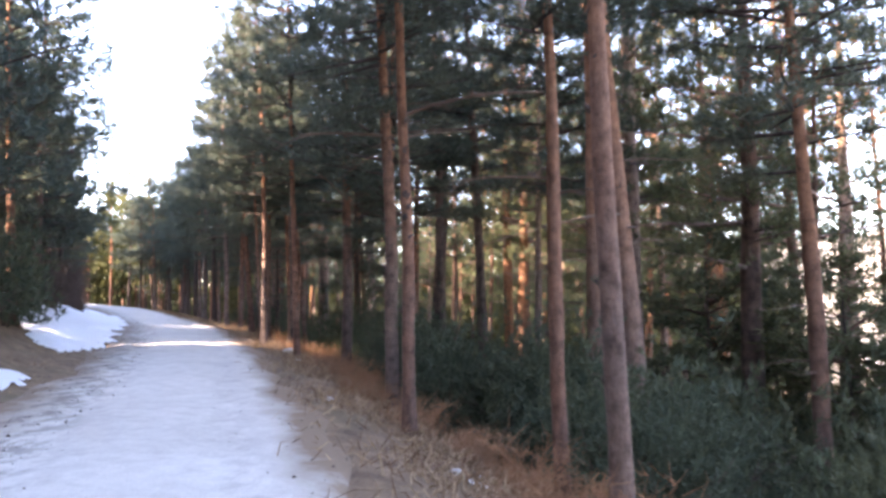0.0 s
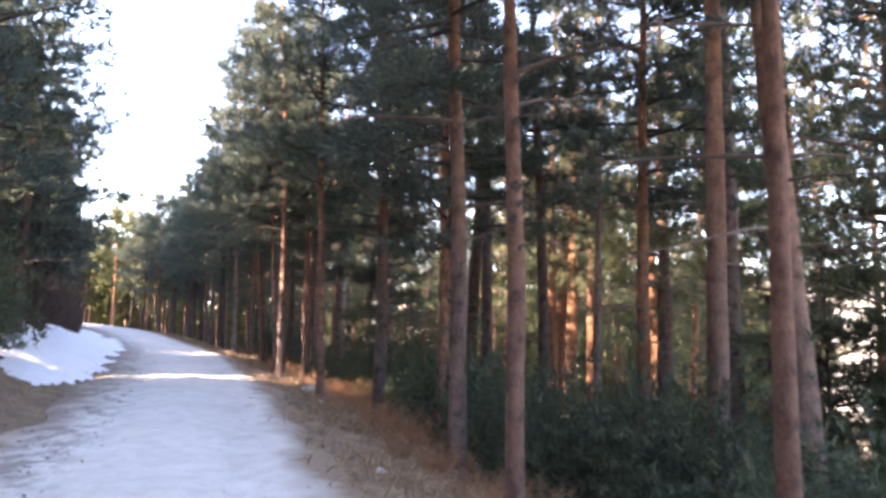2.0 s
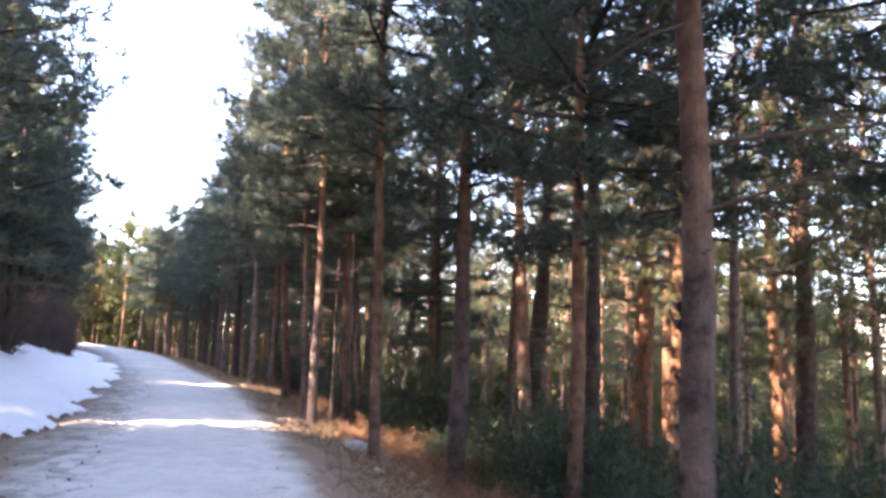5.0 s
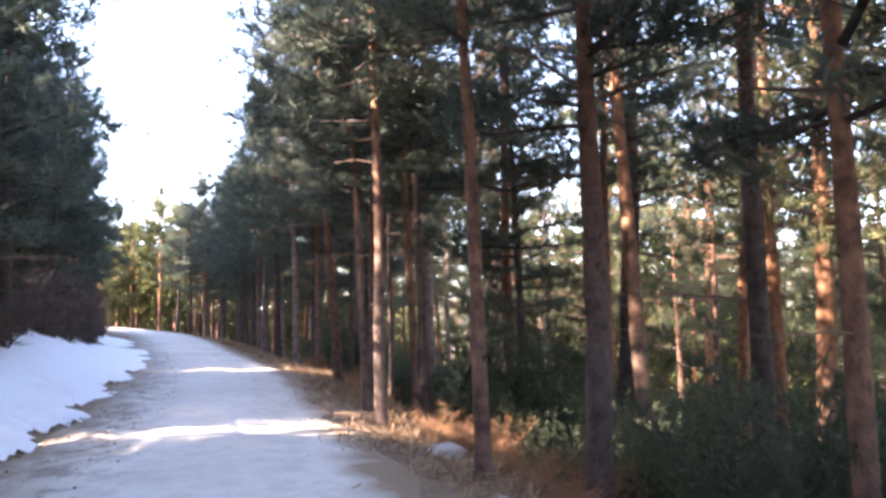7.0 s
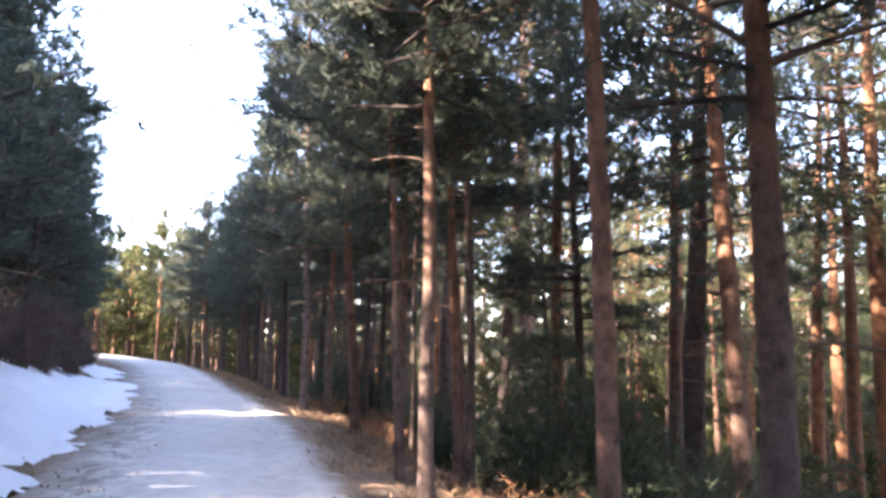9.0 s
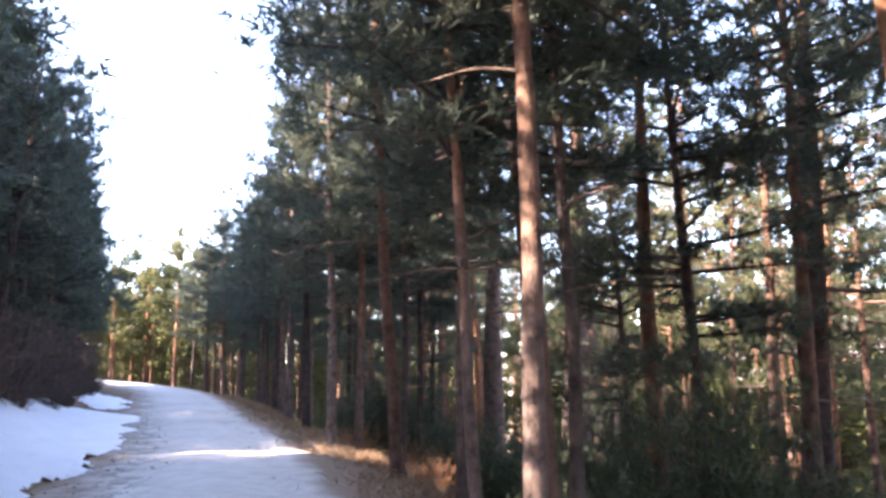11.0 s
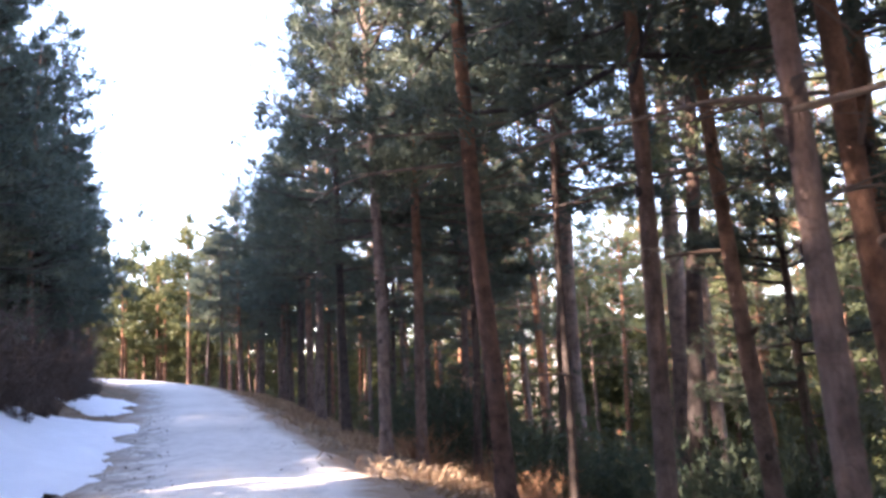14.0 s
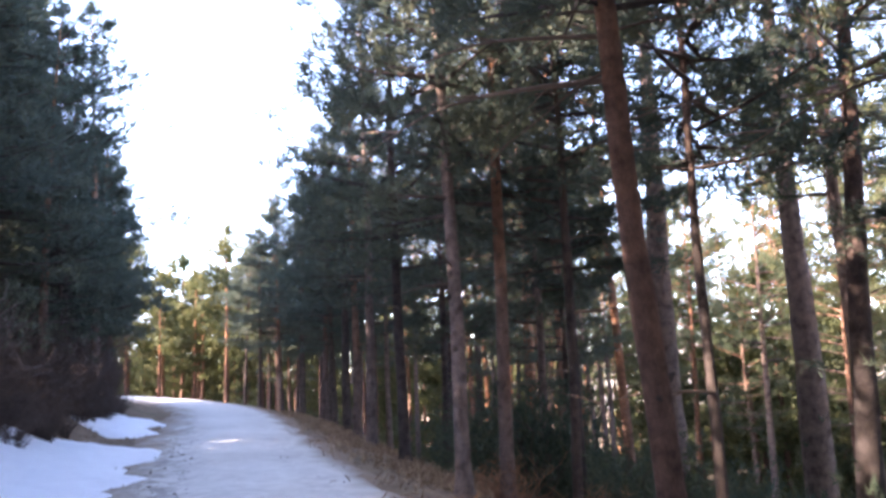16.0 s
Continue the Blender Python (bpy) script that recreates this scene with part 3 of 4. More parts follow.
edge_pine(-5.50, 26.0, 0.15, (-0.07, 0.0), BARK, 10.5, 4.2, 3, 4)
edge_pine(-8.75, 31.9, 0.13, (0.01, 0.0), BARK_DARK, 10.5, 3.4, 3, 0, wide=1.2)
edge_pine(-8.90, 34.2, 0.17, (0.0, 0.0), BARK_DARK, 11.0, 3.6, 3, 0, wide=1.2)
edge_pine(-7.20, 30.1, 0.12, (0.02, 0.0), BARK_DARK, 10.5, 4.2, 3, 0, wide=1.1)

# taller pines lower on the slope
TALL = dict(shapes=VALLEY, group=SLOPE, dead=3, stubs=3, span=(5.0, 8.0), wide=0.85)
edge_pine(3.70, 17.78, 0.49, (-0.003, 0.009), BARK_GREY, 14, 6.4, label="tall pale-barked pine on the slope", **TALL)
edge_pine(6.74, 22.98, 0.56, (-0.025, 0.014), BARK_RED, 15, 6.0, label="tall orange-barked pine on the slope", **TALL)
edge_pine(5.32, 15.47, 0.46, (0.014, 0.010), BARK_DARK, 13.5, 4.6, label="dark-barked pine with low foliage on the slope", **TALL)
edge_pine(9.60, 21.8, 0.64, (0.022, 0.009), BARK_GREY, 15, 6.5, **TALL)
edge_pine(6.9, 16.6, 0.20, (0.03, 0.0), BARK_DARK, 12, 5.0, **TALL)
edge_pine(3.76, 24.29, 0.51, (0.007, 0.011), BARK_DARK, 14.5, 5.4, **TALL)
edge_pine(1.47, 25.60, 0.41, (0.031, 0.002), BARK, 14, 5.4, **TALL)
edge_pine(-1.49, 29.59, 0.56, (0.046, -0.004), BARK_DARK, 14, 4.6, label="dark pine with drooping low foliage", **TALL)
edge_pine(-7.49, 36.86, 0.59, (0.019, -0.006), BARK_GREY, 14, 6.0, label="stout grey-barked pine on the slope", **TALL)
edge_pine(-5.21, 36.37, 0.56, (0.014, 0.006), BARK_GREY, 15, 7.4, label="tall pale pine with a sunlit upper trunk", **TALL)
edge_pine(-5.44, 32.09, 0.31, (0.058, -0.010), BARK_DARK, 13, 5.4, **TALL)
edge_pine(-4.03, 27.61, 0.28, (0.004, 0.001), BARK_RED, 13, 5.8, **TALL)
edge_pine(1.57, 32.08, 0.38, (0.049, -0.003), BARK_RED, 14, 5.6, **TALL)
edge_pine(8.39, 46.82, 0.51, (0.033, -0.004), BARK, 15, 6.6, **TALL)

edge_pine(3.05, 35.2, 0.44, (0.010, 0.0), BARK_RED, 16.0, 8.0, label="tall pine with orange upper trunk in the sun", **TALL)
edge_pine(1.1, 27.0, 0.38, (0.010, 0.0), BARK_RED, 15.5, 7.0, label="tall reddish pine on the slope", **TALL)

# bank above the track
HIGH = dict(shapes=BANK, group=UPPER, stubs=0, span=(0.8, 2.2), label="one of the dense dark pines on the bank above the track, some added for shade")
edge_pine(-12.92, 23.93, 0.22, (0.013, -0.017), BARK_DARK, 8.6, 1.9, dead=4, **HIGH)
edge_pine(-9.45, 17.12, 0.20, (-0.003, -0.032), BARK_RED, 9.0, 2.7, dead=5, wide=1.1, **HIGH)
# pine added so that its crown blocks sun above the second streak
edge_pine(-14.9, 24.6, 0.18, (0.0, 0.0), BARK_DARK, 9.0, 2.7, dead=3, wide=0.9, **HIGH)


# unseen pines added to keep sun off the near trunks and track
for x, y in ((-6.3, 1.5), (-7.6, 0.2), (-5.6, 3.4), (-10.9, 4.6), (-12.0, 3.6), (-9.0, -1.2)):
    edge_pine(x, y, 0.2, (0.0, 0.0), BARK_DARK, 10.0, 2.2, dead=2, wide=1.15, **HIGH)
# close-set unseen pines added either side to narrow the sun's lanes to the track
for px, py in ((-5.6, 20.3), (-10.3, 27.6)):
    for far, off in ((6.4, 1.2), (6.9, -1.2), (8.6, 1.22), (9.1, -1.22), (10.8, 2.3), (11.2, -2.3), (12.5, 3.4), (12.9, -3.4)):
        edge_pine(px + SUN_WAY.x * far - SUN_WAY.y * off, py + SUN_WAY.y * far + SUN_WAY.x * off, 0.16, (0.0, 0.0), BARK_DARK, 9.5, -0.2, dead=0, wide=0.66, **HIGH)


def spaced(x, y, gap):
    return all((x - a) ** 2 + (y - b) ** 2 > gap * gap for a, b in taken)


def in_sunbeam(x, y, half):
    """Lanes through the upper wood by which the low sun reaches the track."""
    for px, py in ((-5.7, 20.15), (-10.5, 27.75)):
        ox, oy = x - px, y - py
        along = ox * SUN_WAY.x + oy * SUN_WAY.y
        off = abs(ox * SUN_WAY.y - oy * SUN_WAY.x)
        if 0 < along < 30 and off < half:
            return True
    return False


def in_clearing(x, y):
    """The open view across the valley, where the wood is thin."""
    if y > 29 and x > 2 + 0.31 * (y - 2):
        return True
    return math.hypot(x + 3.5, y - 42) < 5.0 or math.hypot(x + 7.0, y - 47) < 4.5


def prototype(shapes, k, height, crown_from, dia, bark, name, label, group, dead):
    seed = 900 + k * 7 + int(height * 10)
    ob = pine(0, 0, dia, height, crown_from, shapes, bark, dead=dead, dead_span=(crown_from * 0.5, crown_from), seed=seed, sides=9, label=label, group=group, name=name)
    return ob


def scatter(protos, count, s_range, d_range, gap, r, sizes=(0.85, 1.15), beam=0.0, view=True, growth=None):
    """Sow copies of the given trees over a stretch of road runs and offsets; the first use of each is the tree itself."""
    used, tries = 0, 0
    while used < count and tries < count * 40:
        tries += 1
        s, d = r.uniform(*s_range), r.uniform(*d_range)
        i = int(np.argmin(np.abs(RUN - s)))
        x, y = LINE[i, 0] + d * TANG[i, 1], LINE[i, 1] - d * TANG[i, 0]
        sd = float(road_place(np.array([x]), np.array([y]))[1][0])
        if abs(sd) < abs(d) - 1.5 or not spaced(x, y, gap):
            continue
        if d > 0 and (in_clearing(x, y) or view and x > 3 + (y - 1.5) * 0.62):
            continue
        if beam and in_sunbeam(x, y, beam):
            continue
        taken.append((x, y))
        k = r.uniform(*sizes) * (growth(s) if growth else 1.0)
        m = Matrix.Translation((x, y, at(x, y) - 0.05)) @ Euler((r.normal() * 0.025, r.normal() * 0.025, r.uniform(0, 6.28))).to_matrix().to_4x4() @ Matrix.Diagonal((k, k, k * r.uniform(0.92, 1.1), 1))
        p = protos[r.randint(len(protos))]
        if p.get("placed"):
            copy_thing(p, m)
        else:
            p.matrix_basis = m
            p["placed"] = 1
        used += 1


sow = np.random.RandomState(21)


def bank_growth(s):
    """Young growth on the bank near the bend, full-grown wood before it."""
    return 0.88 if 38 < s < 48 else 1.0


# hill trees before the bend scaled up to keep sun off the track
def hill_shade_growth(s):
    return 1.16 if s < 33 else 1.0


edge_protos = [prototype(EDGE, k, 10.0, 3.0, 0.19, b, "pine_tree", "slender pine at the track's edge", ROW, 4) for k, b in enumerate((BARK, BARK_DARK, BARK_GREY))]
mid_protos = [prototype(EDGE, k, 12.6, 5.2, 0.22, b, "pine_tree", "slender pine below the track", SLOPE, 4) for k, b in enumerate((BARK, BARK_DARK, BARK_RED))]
bank_protos = [prototype(BANK, k, 8.8, 1.4, 0.19, b, "pine_tree", "one of the dense dark pines on the bank above the track, some added for shade", UPPER, 3) for k, b in enumerate((BARK_DARK, BARK, BARK_DARK, BARK_RED))]
uphill_protos = [prototype(UPHILL, k, 9.2, 1.6, 0.2, b, "pine_tree", "one of the dense dark pines higher on the bank, some added for shade", UPPER, 0) for k, b in enumerate((BARK_DARK, BARK, BARK_RED))]
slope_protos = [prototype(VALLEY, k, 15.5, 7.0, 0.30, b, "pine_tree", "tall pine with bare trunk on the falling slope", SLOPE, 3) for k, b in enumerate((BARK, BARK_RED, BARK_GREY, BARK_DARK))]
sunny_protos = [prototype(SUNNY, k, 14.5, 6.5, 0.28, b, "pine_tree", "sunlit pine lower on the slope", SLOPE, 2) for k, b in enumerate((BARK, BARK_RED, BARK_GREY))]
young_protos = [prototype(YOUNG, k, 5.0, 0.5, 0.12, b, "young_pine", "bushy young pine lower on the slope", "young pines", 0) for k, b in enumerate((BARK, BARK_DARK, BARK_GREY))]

scatter(edge_protos, 14, (46, 64), (2.8, 5.5), 1.5, sow)
scatter(edge_protos, 7, (24, 46), (4.6, 7.0), 1.8, sow)
scatter(mid_protos, 8, (7, 32), (5.6, 9), 1.8, sow, sizes=(1.0, 1.2))
scatter(edge_protos, 8, (-14, 2), (3.2, 8), 2.0, sow, view=False)
scatter(bank_protos, 38, (17, 60), (-5.2, -3.5), 1.3, sow, sizes=(0.92, 1.2), beam=3.0, growth=bank_growth)
scatter(uphill_protos, 80, (-16, 62), (-13, -5.2), 1.6, sow, sizes=(0.95, 1.22), beam=3.4, growth=hill_shade_growth)
# next two rows mostly out of view, added to shade the near track
scatter(bank_protos, 16, (-16, 20), (-6.5, -4.0), 1.5, sow, beam=3.4)
scatter(uphill_protos, 40, (-24, 15), (-15, -4.4), 1.5, sow, sizes=(1.1, 1.42), beam=3.4)
scatter(slope_protos, 52, (4, 62), (8, 22), 2.2, sow)
scatter(sunny_protos, 60, (8, 85), (18, 46), 2.6, sow, sizes=(0.9, 1.3))
scatter(young_protos, 34, (10, 75), (17, 42), 1.8, sow, sizes=(0.6, 1.3))

thin = np.random.RandomState(63)
thicket_protos = [prototype(THICKET, k, 4.7, 0.1, 0.11, BARK_DARK, "young_pine", "dark bushy young pine on the slope below the track", "young pines", 0) for k in range(3)]
scatter(thicket_protos, 26, (0, 15), (10.0, 16.5), 1.35, thin, sizes=(0.75, 1.15))
scatter(thicket_protos, 30, (10, 38), (15, 25), 1.6, thin, sizes=(0.55, 0.9))
scatter(thicket_protos, 24, (15, 58), (10.0, 16.5), 1.35, thin, sizes=(0.4, 0.62))
scatter(slope_protos, 16, (16, 46), (8.5, 16), 1.8, thin, sizes=(0.9, 1.1))


def far_wood(name, places, shapes, bark, sizes, r, label, trunk=True):
    """A wood too far off to count: many pines joined into one."""
    vs, fs, mi, n = [], [], [], 0
    stem_v, stem_f = tube(np.array(((0, 0, -0.8), (0, 0, 2.0), (0.05, 0, 5.0), (0, 0.04, 10.0))), (0.16, 0.13, 0.11, 0.04), 6)
    data = []
    for crown, limbs in shapes:
        co = np.empty(len(crown.vertices) * 3)
        crown.vertices.foreach_get("co", co)
        data.append(co.reshape(-1, 3))
    for x, y in places:
        k, turn = r.uniform(*sizes), r.uniform(0, 6.28)
        c, sn = math.cos(turn) * k, math.sin(turn) * k
        rot = np.array(((c, sn, 0), (-sn, c, 0), (0, 0, k * r.uniform(0.9, 1.15))))
        base = np.array((x, y, at(x, y)))
        co = data[r.randint(len(data))]
        v = (co + (0, 0, 3.4 if trunk else 0.0)) @ rot + base
        vs.append(v)
        fs.append(np.arange(len(v)).reshape(-1, 3) + n)
        mi.append(np.zeros(len(v) // 3, int))
        n += len(v)
        if trunk:
            v = stem_v @ rot + base
            q = stem_f + n
            vs.append(v)
            fs.append(np.vstack([q[:, [0, 1, 2]], q[:, [0, 2, 3]]]))
            mi.append(np.ones(len(q) * 2, int))
            n += len(v)
    V, F, M = np.vstack(vs), np.vstack(fs), np.concatenate(mi)
    me = bpy.data.meshes.new(name)
    me.vertices.add(len(V))
    me.vertices.foreach_set("co", V.ravel())
    me.loops.add(F.size)
    me.loops.foreach_set("vertex_index", F.ravel())
    me.polygons.add(len(F))
    me.polygons.foreach_set("loop_start", np.arange(len(F)) * 3)
    me.polygons.foreach_set("loop_total", np.full(len(F), 3))
    me.materials.append(shapes[0][0].materials[0])
    me.materials.append(bark)
    me.polygons.foreach_set("material_index", M)
    me.update(calc_edges=True)
    return tagged(new(name, me), label, "wood", kind="stuff")


def sites(count, s_range, d_range, gap, r, beam=0.0, near=None, open_view=True):
    out = []
    for tries in range(count * 30):
        if len(out) >= count:
            break
        s, d = r.uniform(*s_range), r.uniform(*d_range)
        i = int(np.argmin(np.abs(RUN - s)))
        x, y = LINE[i, 0] + d * TANG[i, 1], LINE[i, 1] - d * TANG[i, 0]
        if abs(float(road_place(np.array([x]), np.array([y]))[1][0])) < min(abs(d) - 1.5, 30) or not spaced(x, y, gap):
            continue
        if open_view and in_clearing(x, y) or near and not near(x, y):
            continue
        if beam and in_sunbeam(x, y, beam):
            continue
        taken.append((x, y))
        out.append((x, y))
    return out


far_wood("far_wood", sites(42, (60, 108), (3.0, 40), 2.4, sow), FAR, BARK_RED, (0.85, 1.25), sow, "sunlit pine wood beyond the bend")
far_wood("far_wood", sites(30, (63, 84), (5, 22), 2.0, sow), FAR, BARK_RED, (0.75, 1.1), sow, "sunlit pine wood beyond the bend")
far_wood("far_wood", sites(40, (60, 108), (-30, -3.4), 2.2, sow), FAR, BARK_RED, (0.85, 1.2), sow, "sunlit pine wood beyond the bend")
far_wood("far_wood", sites(70, (50, 112), (16, 44), 2.0, thin), FAR, BARK_RED, (0.8, 1.35), thin, "sunlit pine wood beyond the clearing")
far_wood("far_wood", sites(90, (44, 100), (14, 40), 1.2, thin), YOUNG, BARK_RED, (0.45, 0.8), thin, "sunlit young pines beyond the clearing", trunk=False)
far_wood("far_wood", sites(64, (32, 57), (20, 48), 2.0, thin), FAR, BARK_RED, (0.9, 1.4), thin, "sunlit pine wood lower on the slope")
far_wood("far_wood", sites(110, (14, 57), (18, 46), 1.1, thin), YOUNG, BARK_RED, (0.5, 0.95), thin, "sunlit young pines lower on the slope", trunk=False)
far_wood("upper_wood", sites(60, (-30, 62), (-28, -12), 2.0, sow, 2.6), UPHILL, BARK_DARK, (1.0, 1.3), sow, "dark pine wood on the hillside above")
far_wood("valley_wood", sites(140, (15, 170), (40, 95), 2.6, sow, near=lambda x, y: x < 0.42 * y), FAR, BARK_RED, (1.0, 1.6), sow, "sunlit pine wood down in the valley")



# ---- low growth ----
def shrub_mesh(seed, radius, height, tufts, mat, per=9, length=0.15, width=0.034, name="foliage"):
    r = np.random.RandomState(seed)
    w = unit(r.normal(size=(tufts, 3)))
    w[:, 2] = np.abs(w[:, 2])
    lobes = 1 + 0.28 * np.sin(w[:, 0] * 5 + seed) * np.cos(w[:, 1] * 4) + 0.15 * r.normal(size=tufts)
    rad = (r.uniform(0.25, 1, tufts) ** 0.5 * lobes)[:, None]
    c = w * rad * (radius, radius, height)
    c[:, 2] += 0.05
    v, f = blades(c, unit(w + (0, 0, 0.4)), per, length, width, r)
    me = bpy.data.meshes.new(name)
    me.from_pydata(v.tolist(), [], f.tolist())
    me.materials.append(mat)
    return me


def stems_mesh(seed, count, radius, height, thick, mat, fork=3):
    r = np.random.RandomState(seed)
    pieces = []
    for k in range(count):
        a = r.uniform(0, 6.28)
        out = np.array((math.cos(a), math.sin(a), 0)) * radius * r.uniform(0.3, 1)
        t = np.linspace(0, 1, 5)[:, None]
        h = height * r.uniform(0.6, 1.1)
        path = out * 0.15 + out * t * (0.4 + 0.6 * t) + np.array((0, 0, 1)) * (h * t ** 0.85 - 0.06) + r.normal(size=(5, 3)) * 0.03 * t
        pieces.append(tube(path, thick * (1 - 0.8 * t[:, 0]), 4))
        for j in range(fork):
            i = r.randint(1, 5)
            w = unit(r.normal(size=3) * (1, 1, 0.5) + (0, 0, 0.5)) * h * r.uniform(0.2, 0.45)
            pieces.append(tube(np.stack([path[i], path[i] + w * 0.5 + r.normal(size=3) * 0.02, path[i] + w]), (thick * 0.5, thick * 0.35, thick * 0.15), 3))
    v, f = joined(pieces)
    me = bpy.data.meshes.new("branchwork")
    me.from_pydata(v.tolist(), [], f)
    me.materials.append(mat)
    return me


def shrub(kind, label, group, foliage, stems):
    root = new(kind)
    if foliage:
        child("foliage", foliage, root)
    child("branchwork", stems, root)["kind"] = "stuff"
    return tagged(root, label, "shrub", group)


GREEN = [shrub("evergreen_shrub", "dense dark green shrub on the slope below the track", "evergreen shrubs", shrub_mesh(500 + k, 1.0, 1.6, 640, SHRUB_GREEN, 8, 0.11, 0.024), stems_mesh(520 + k, 9, 0.8, 1.2, 0.014, TWIG)) for k in range(3)]
BROWN = [shrub("bare_shrub", "leafless brown brushwood on the bank", "bare brushwood", None, stems_mesh(540 + k, 46, 0.95, 1.25, 0.016, TWIG, 5)) for k in range(3)]


def plant(protos, count, s_range, d_range, r, sizes, gap=0.0):
    n = 0
    for tries in range(count * 30):
        if n >= count:
            break
        s, d = r.uniform(*s_range), r.uniform(*d_range)
        i = int(np.argmin(np.abs(RUN - s)))
        x, y = LINE[i, 0] + d * TANG[i, 1], LINE[i, 1] - d * TANG[i, 0]
        if gap and not spaced(x, y, gap):
            continue
        k = r.uniform(*sizes)
        m = Matrix.Translation((x, y, at(x, y) - 0.04)) @ Matrix.Rotation(r.uniform(0, 6.28), 4, "Z") @ Matrix.Diagonal((k, k, k * r.uniform(0.8, 1.2), 1))
        p = protos[r.randint(len(protos))]
        if p.get("placed"):
            copy_thing(p, m)
        else:
            p.matrix_basis = m
            p["placed"] = 1
        n += 1


plant(GREEN, 84, (5, 44), (4.7, 10.0), sow, (0.7, 1.2))
far_wood("undergrowth", sites(340, (4, 80), (8, 50), 0.8, sow, near=lambda x, y: x < 3 + 0.6 * y, open_view=False), [(shrub_mesh(580 + k, 1.0, 1.3, 200, NEEDLES, 7, 0.19, 0.05), None) for k in range(3)], TWIG, (0.8, 1.9), sow, "dark green undergrowth of the falling slope", trunk=False)
plant(GREEN, 22, (8, 60), (8.5, 20), sow, (0.9, 1.7))
under = np.random.RandomState(52)
plant(GREEN, 40, (-1, 30), (4.4, 8.0), under, (0.5, 0.85))
plant(GREEN, 20, (9, 17), (3.9, 5.4), under, (0.6, 0.95))
plant(BROWN, 64, (26, 56), (-4.8, -3.3), sow, (0.7, 1.15))
plant(BROWN, 30, (20, 60), (-6.4, -4.6), sow, (0.8, 1.25))
BRACKEN = [shrub("dead_bracken", "reddish brown dead bracken on the lower verge", "dead bracken", None, stems_mesh(560 + k, 46, 0.42, 0.42, 0.006, RUST, 5)) for k in range(3)]
plant(BRACKEN, 46, (3, 34), (2.7, 4.2), sow, (0.6, 1.2))
plant(BRACKEN, 60, (4, 22), (2.5, 3.7), under, (0.5, 1.0))
plant(BROWN, 46, (32, 50), (-4.6, -3.0), under, (0.6, 1.0))
plant(BROWN, 34, (35, 47), (-3.4, -2.6), under, (0.35, 0.6))
plant(BROWN, 26, (18, 36), (-6.6, -5.2), under, (0.6, 1.0))
# shrubs added to stop sun slipping in under the lane pines' crowns
for px, py in ((-5.6, 20.3), (-10.3, 27.6)):
    for far, off, k in ((5.2, 1.0, 0.85), (5.2, -1.0, 0.85), (5.8, 2.3, 1.1), (5.8, -2.3, 1.1), (7.6, 1.3, 1.3), (7.6, -1.3, 1.3), (7.8, 3.2, 1.5), (7.8, -3.2, 1.5)):
        x, y = px + SUN_WAY.x * far - SUN_WAY.y * off, py + SUN_WAY.y * far + SUN_WAY.x * off
        copy_thing(GREEN[0], Matrix.Translation((x, y, at(x, y) - 0.04)) @ Matrix.Rotation(far * 2 + off, 4, "Z") @ Matrix.Diagonal((k, k, k, 1)))["label"] = "dense dark green shrub added on the bank to block low sun"
plant(BROWN, 10, (4, 20), (-5.5, -3.2), sow, (0.5, 0.9))

# dry grass on the lower verge
gr = np.random.RandomState(77)


def grass(name, count, s_range, d_mid, d_spread, length, label):
    s = gr.uniform(*s_range, count)
    d = d_mid + gr.normal(size=count) * d_spread
    i = np.clip(np.searchsorted(RUN, s), 0, len(RUN) - 1)
    x, y = LINE[i, 0] + d * TANG[i, 1] + gr.normal(size=count) * 0.15, LINE[i, 1] - d * TANG[i, 0] + gr.normal(size=count) * 0.15
    ok = wave(x, y, 1.6, 31) + gr.normal(size=count) * 0.35 > -0.15
    x, y = x[ok], y[ok]
    z = land(x, y)
    c = np.stack([x, y, z], 1)
    v = unit(gr.normal(size=c.shape) * (0.8, 0.8, 0.25) + (0.1, -0.05, 0.75))
    ln = length * gr.uniform(0.4, 1.3, (len(c), 1))
    side = unit(np.cross(v, gr.normal(size=c.shape))) * 0.006
    mid = c + v * ln * 0.6
    tip = c + v * ln + np.stack([gr.normal(size=len(c)) * 0.25, gr.normal(size=len(c)) * 0.25, -0.25 * np.ones(len(c))], 1) * ln
    verts = np.stack([c - side, c + side, mid + side * 0.8, mid - side * 0.8, tip], 1).reshape(-1, 3)
    b = np.arange(len(c))[:, None] * 5
    faces = (b + [0, 1, 2, 3]).tolist() + (b + [3, 2, 4]).tolist()
    return tagged(mesh_object(name, verts, faces, STRAW, smooth=False), label, "grass", kind="stuff")


grass("dry_grass", 34000, (-2, 52), 2.75, 0.50, 0.24, "dry straw-coloured grass along the lower verge")
grass("dry_grass", 2500, (2, 48), -2.2, 0.25, 0.09, "sparse dry grass along the upper verge")

# pebbles and cone scales strewn over the track
n = 1700
s, d = gr.uniform(0, 40, n), np.where(gr.rand(n) < 0.5, -1.1 + 0.4 * gr.normal(size=n), np.where(gr.rand(n) < 0.6, 2.0 + 0.35 * gr.normal(size=n), gr.uniform(-1.6, 1.6, n)))
i = np.searchsorted(RUN, s)
x, y = LINE[i, 0] + d * TANG[i, 1] + gr.normal(size=n) * 0.15, LINE[i, 1] - d * TANG[i, 0] + gr.normal(size=n) * 0.15
z = land(x, y) + np.where(np.abs(d) < 1.6, 0.03, 0.0)
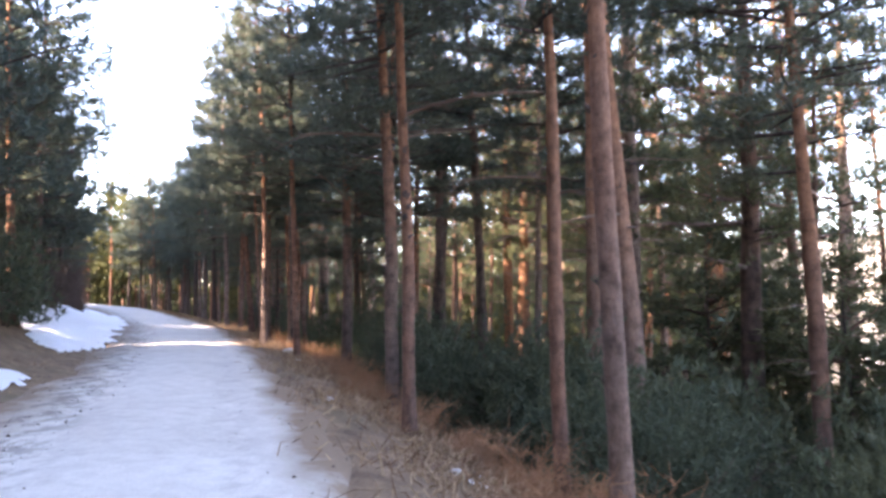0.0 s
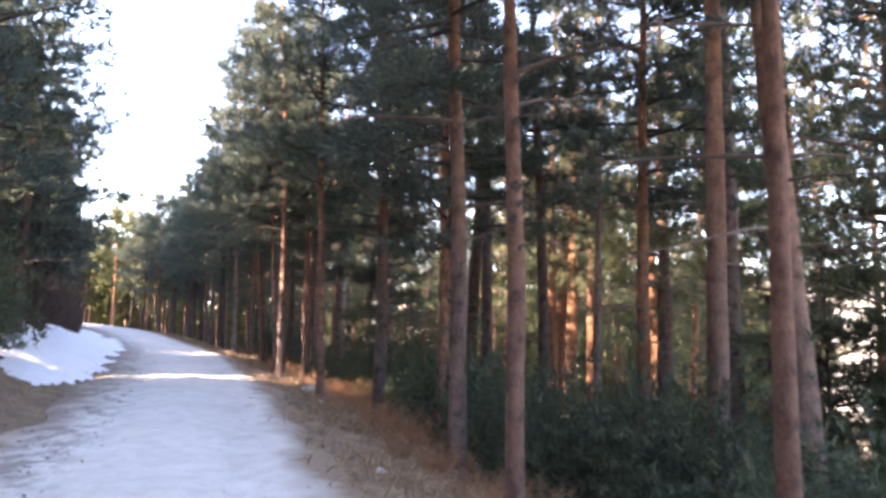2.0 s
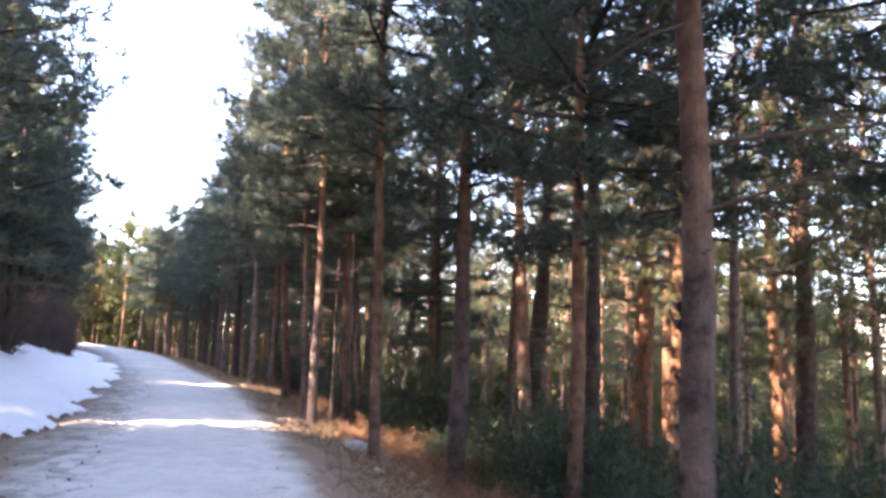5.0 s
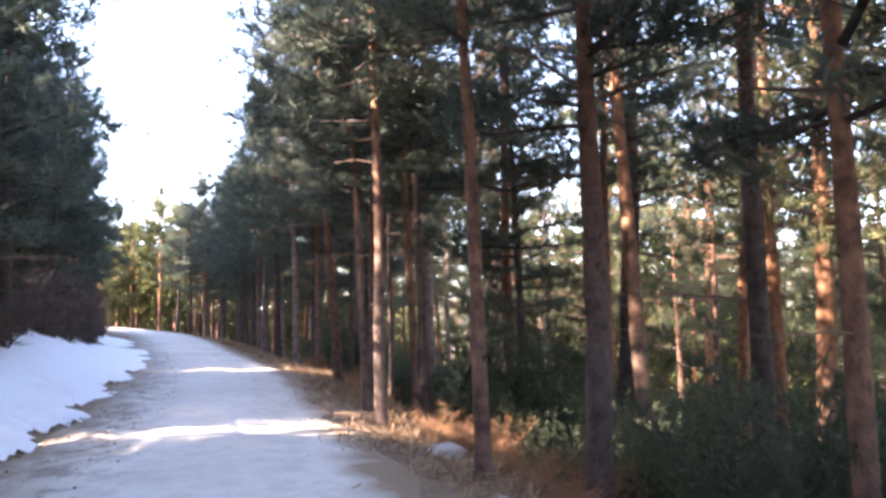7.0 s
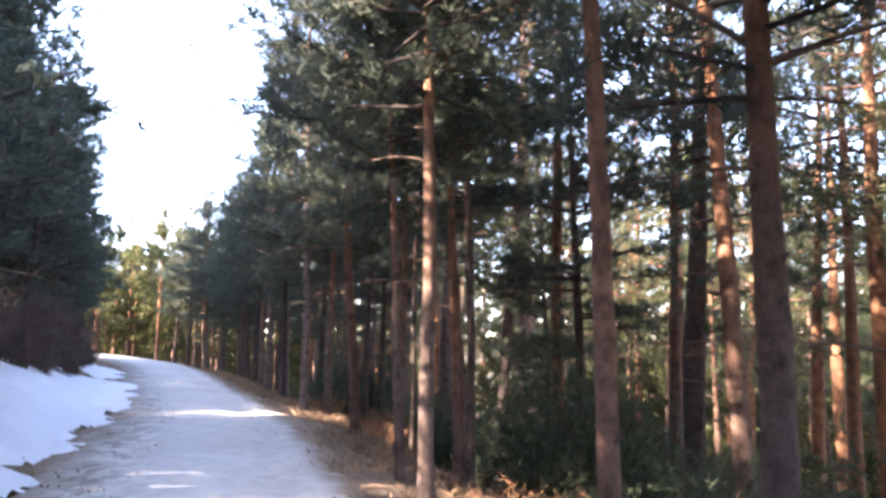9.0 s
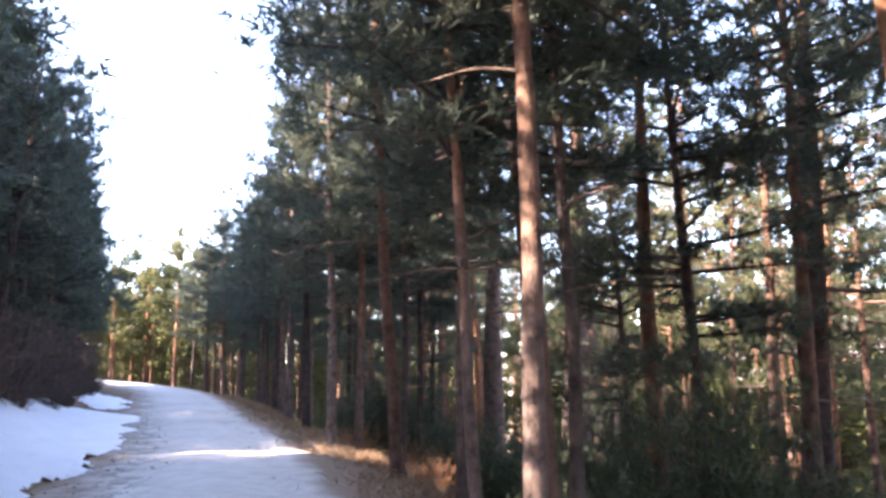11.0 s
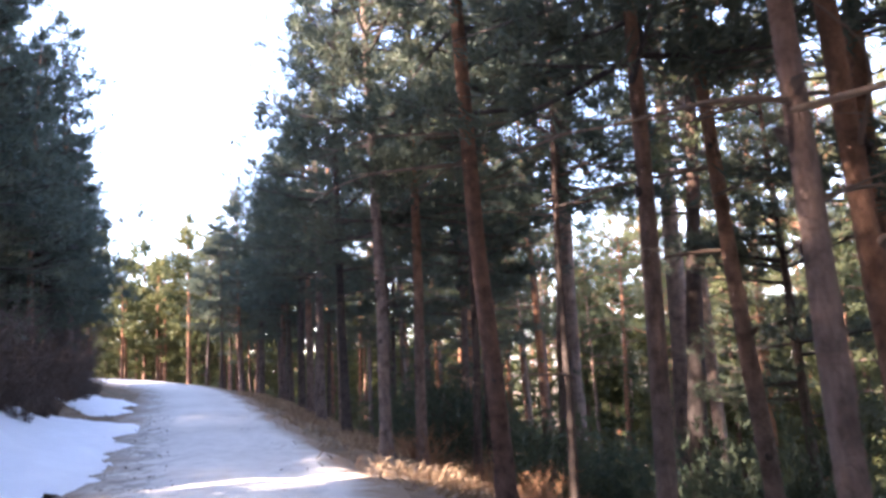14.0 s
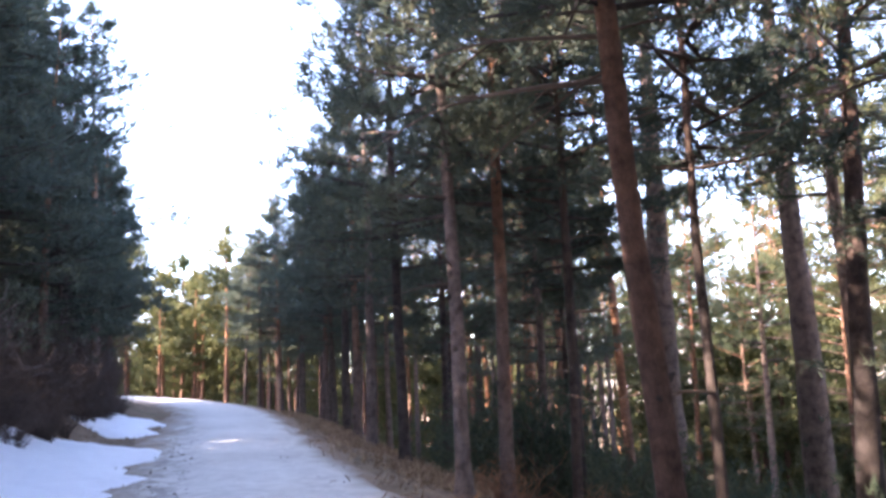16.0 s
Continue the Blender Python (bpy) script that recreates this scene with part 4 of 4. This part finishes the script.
octa = np.array(((1, 0, 0), (0, 1, 0), (-1, 0, 0), (0, -1, 0), (0, 0, 0.7), (0, 0, -0.5)))
tri = np.array(((0, 1, 4), (1, 2, 4), (2, 3, 4), (3, 0, 4), (1, 0, 5), (2, 1, 5), (3, 2, 5), (0, 3, 5)))
size = 0.007 + 0.016 * gr.rand(n) ** 3
pv = (np.stack([x, y, z], 1)[:, None] + octa[None] * (size[:, None] * gr.uniform(0.6, 1.3, (n, 3)))[:, None]).reshape(-1, 3)
pf = (np.arange(n)[:, None, None] * 6 + tri[None]).reshape(-1, 3)
tagged(mesh_object("gravel_bits", pv, pf, TWIG, smooth=False), "small dark pebbles and bits of bark on the gravel", "gravel", kind="stuff")


# ---- stones ----
def stone(x, y, size, seed, label):
    r = np.random.RandomState(seed)
    bm = bmesh.new()
    bmesh.ops.create_icosphere(bm, subdivisions=3, radius=1.0)
    for v in bm.verts:
        k = 1 + 0.28 * noise.noise(v.co * 1.1 + Vector((seed, 0, 0))) + 0.10 * noise.noise(v.co * 3.3 + Vector((0, seed, 0)))
        v.co = Vector((v.co.x * k * size[0], v.co.y * k * size[1], v.co.z * k * size[2]))
    me = bpy.data.meshes.new("stone")
    bm.to_mesh(me)
    bm.free()
    me.materials.append(STONE)
    me.polygons.foreach_set("use_smooth", [True] * len(me.polygons))
    ob = new("stone", me)
    ob.matrix_basis = pose(x, y, at(x, y) + size[2] * 0.4, 0, 0, r.uniform(0, 360))
    return tagged(ob, label, "stone", "stones on the verge")


stone(-4.18, 19.68, (0.20, 0.13, 0.10), 4, "pale granite stone on the grassy verge")
stone(-4.02, 20.05, (0.10, 0.07, 0.06), 9, "small pale stone on the grassy verge")
stone(-3.45, 17.7, (0.09, 0.07, 0.05), 14, "small pale stone on the grassy verge")
stone(-1.3, 11.6, (0.06, 0.05, 0.04), 19, "small pale stone on the grassy verge")
stone(0.6, 8.2, (0.06, 0.05, 0.035), 23, "small pale stone on the grassy verge")


# ---- snow ----
def snow(name, s_range, d_low, d_high, seed, label, depth=0.16, step=0.12, slant=0.0, drift=0.0):
    """A lying patch of old snow with a ragged edge that thins to nothing."""
    ss, dd = np.arange(s_range[0] - 0.6, s_range[1] + 0.6, step), np.arange(d_high - 1.0, d_low + 1.0, step)
    S, D = np.meshgrid(ss, dd, indexing="ij")
    i = np.interp(S, RUN, np.arange(len(RUN)))
    n = np.arange(len(RUN))
    X = np.interp(i, n, LINE[:, 0]) + D * np.interp(i, n, TANG[:, 1])
    Y = np.interp(i, n, LINE[:, 1]) - D * np.interp(i, n, TANG[:, 0])
    f = ramp_up(S, *s_range)
    wig = 0.28 * wave(X, Y, 3.2, seed) + 0.14 * wave(X, Y, 0.9, seed + 1) + 0.10 * wave(X, Y, 0.4, seed + 2)
    low = d_low + drift * (f - 0.5) - 0.5 * (1 - np.minimum(1, 6 * f))
    S = S + slant * (D - d_low)
    inside = np.minimum(np.minimum(low - D, D - (d_high * np.minimum(1, 0.55 + 2.2 * np.minimum(f, (1 - f) * 1.2)))), np.minimum(S - s_range[0], s_range[1] - S) * 0.5) + wig
    t = depth * np.tanh(np.maximum(inside, -0.3) * 2.4)
    Z = land(X, Y) + t + 0.022 * wave(X, Y, 0.55, seed + 3) * (inside > 0.1)
    ok = (inside > -0.14).ravel()
    q = grid_faces(len(ss), len(dd))
    q = q[ok[q].all(1)]
    used = np.unique(q)
    remap = np.zeros(len(ok), int)
    remap[used] = np.arange(len(used))
    return tagged(mesh_object(name, np.stack([X, Y, Z], -1).reshape(-1, 3)[used], remap[q], SNOW), label, "snow", "snow patches")


snow("snow_patch", (17.2, 37.6), -1.55, -5.0, 61, "large patch of old white snow on the bank", slant=1.9, drift=0.8)
snow("snow_patch", (11.4, 14.4), -2.0, -3.7, 65, "small patch of melting snow beside the track")
snow("snow_patch", (39.6, 46.0), -1.6, -2.9, 69, "small patch of melting snow near the bend")
snow("snow_patch", (18.0, 27.5), -5.6, -6.6, 73, "thin streak of snow among the bank's trees", 0.10)
snow("snow_patch", (8.2, 9.0), 3.75, 3.6, 77, "scrap of melting snow on the lower verge", 0.06, 0.06)
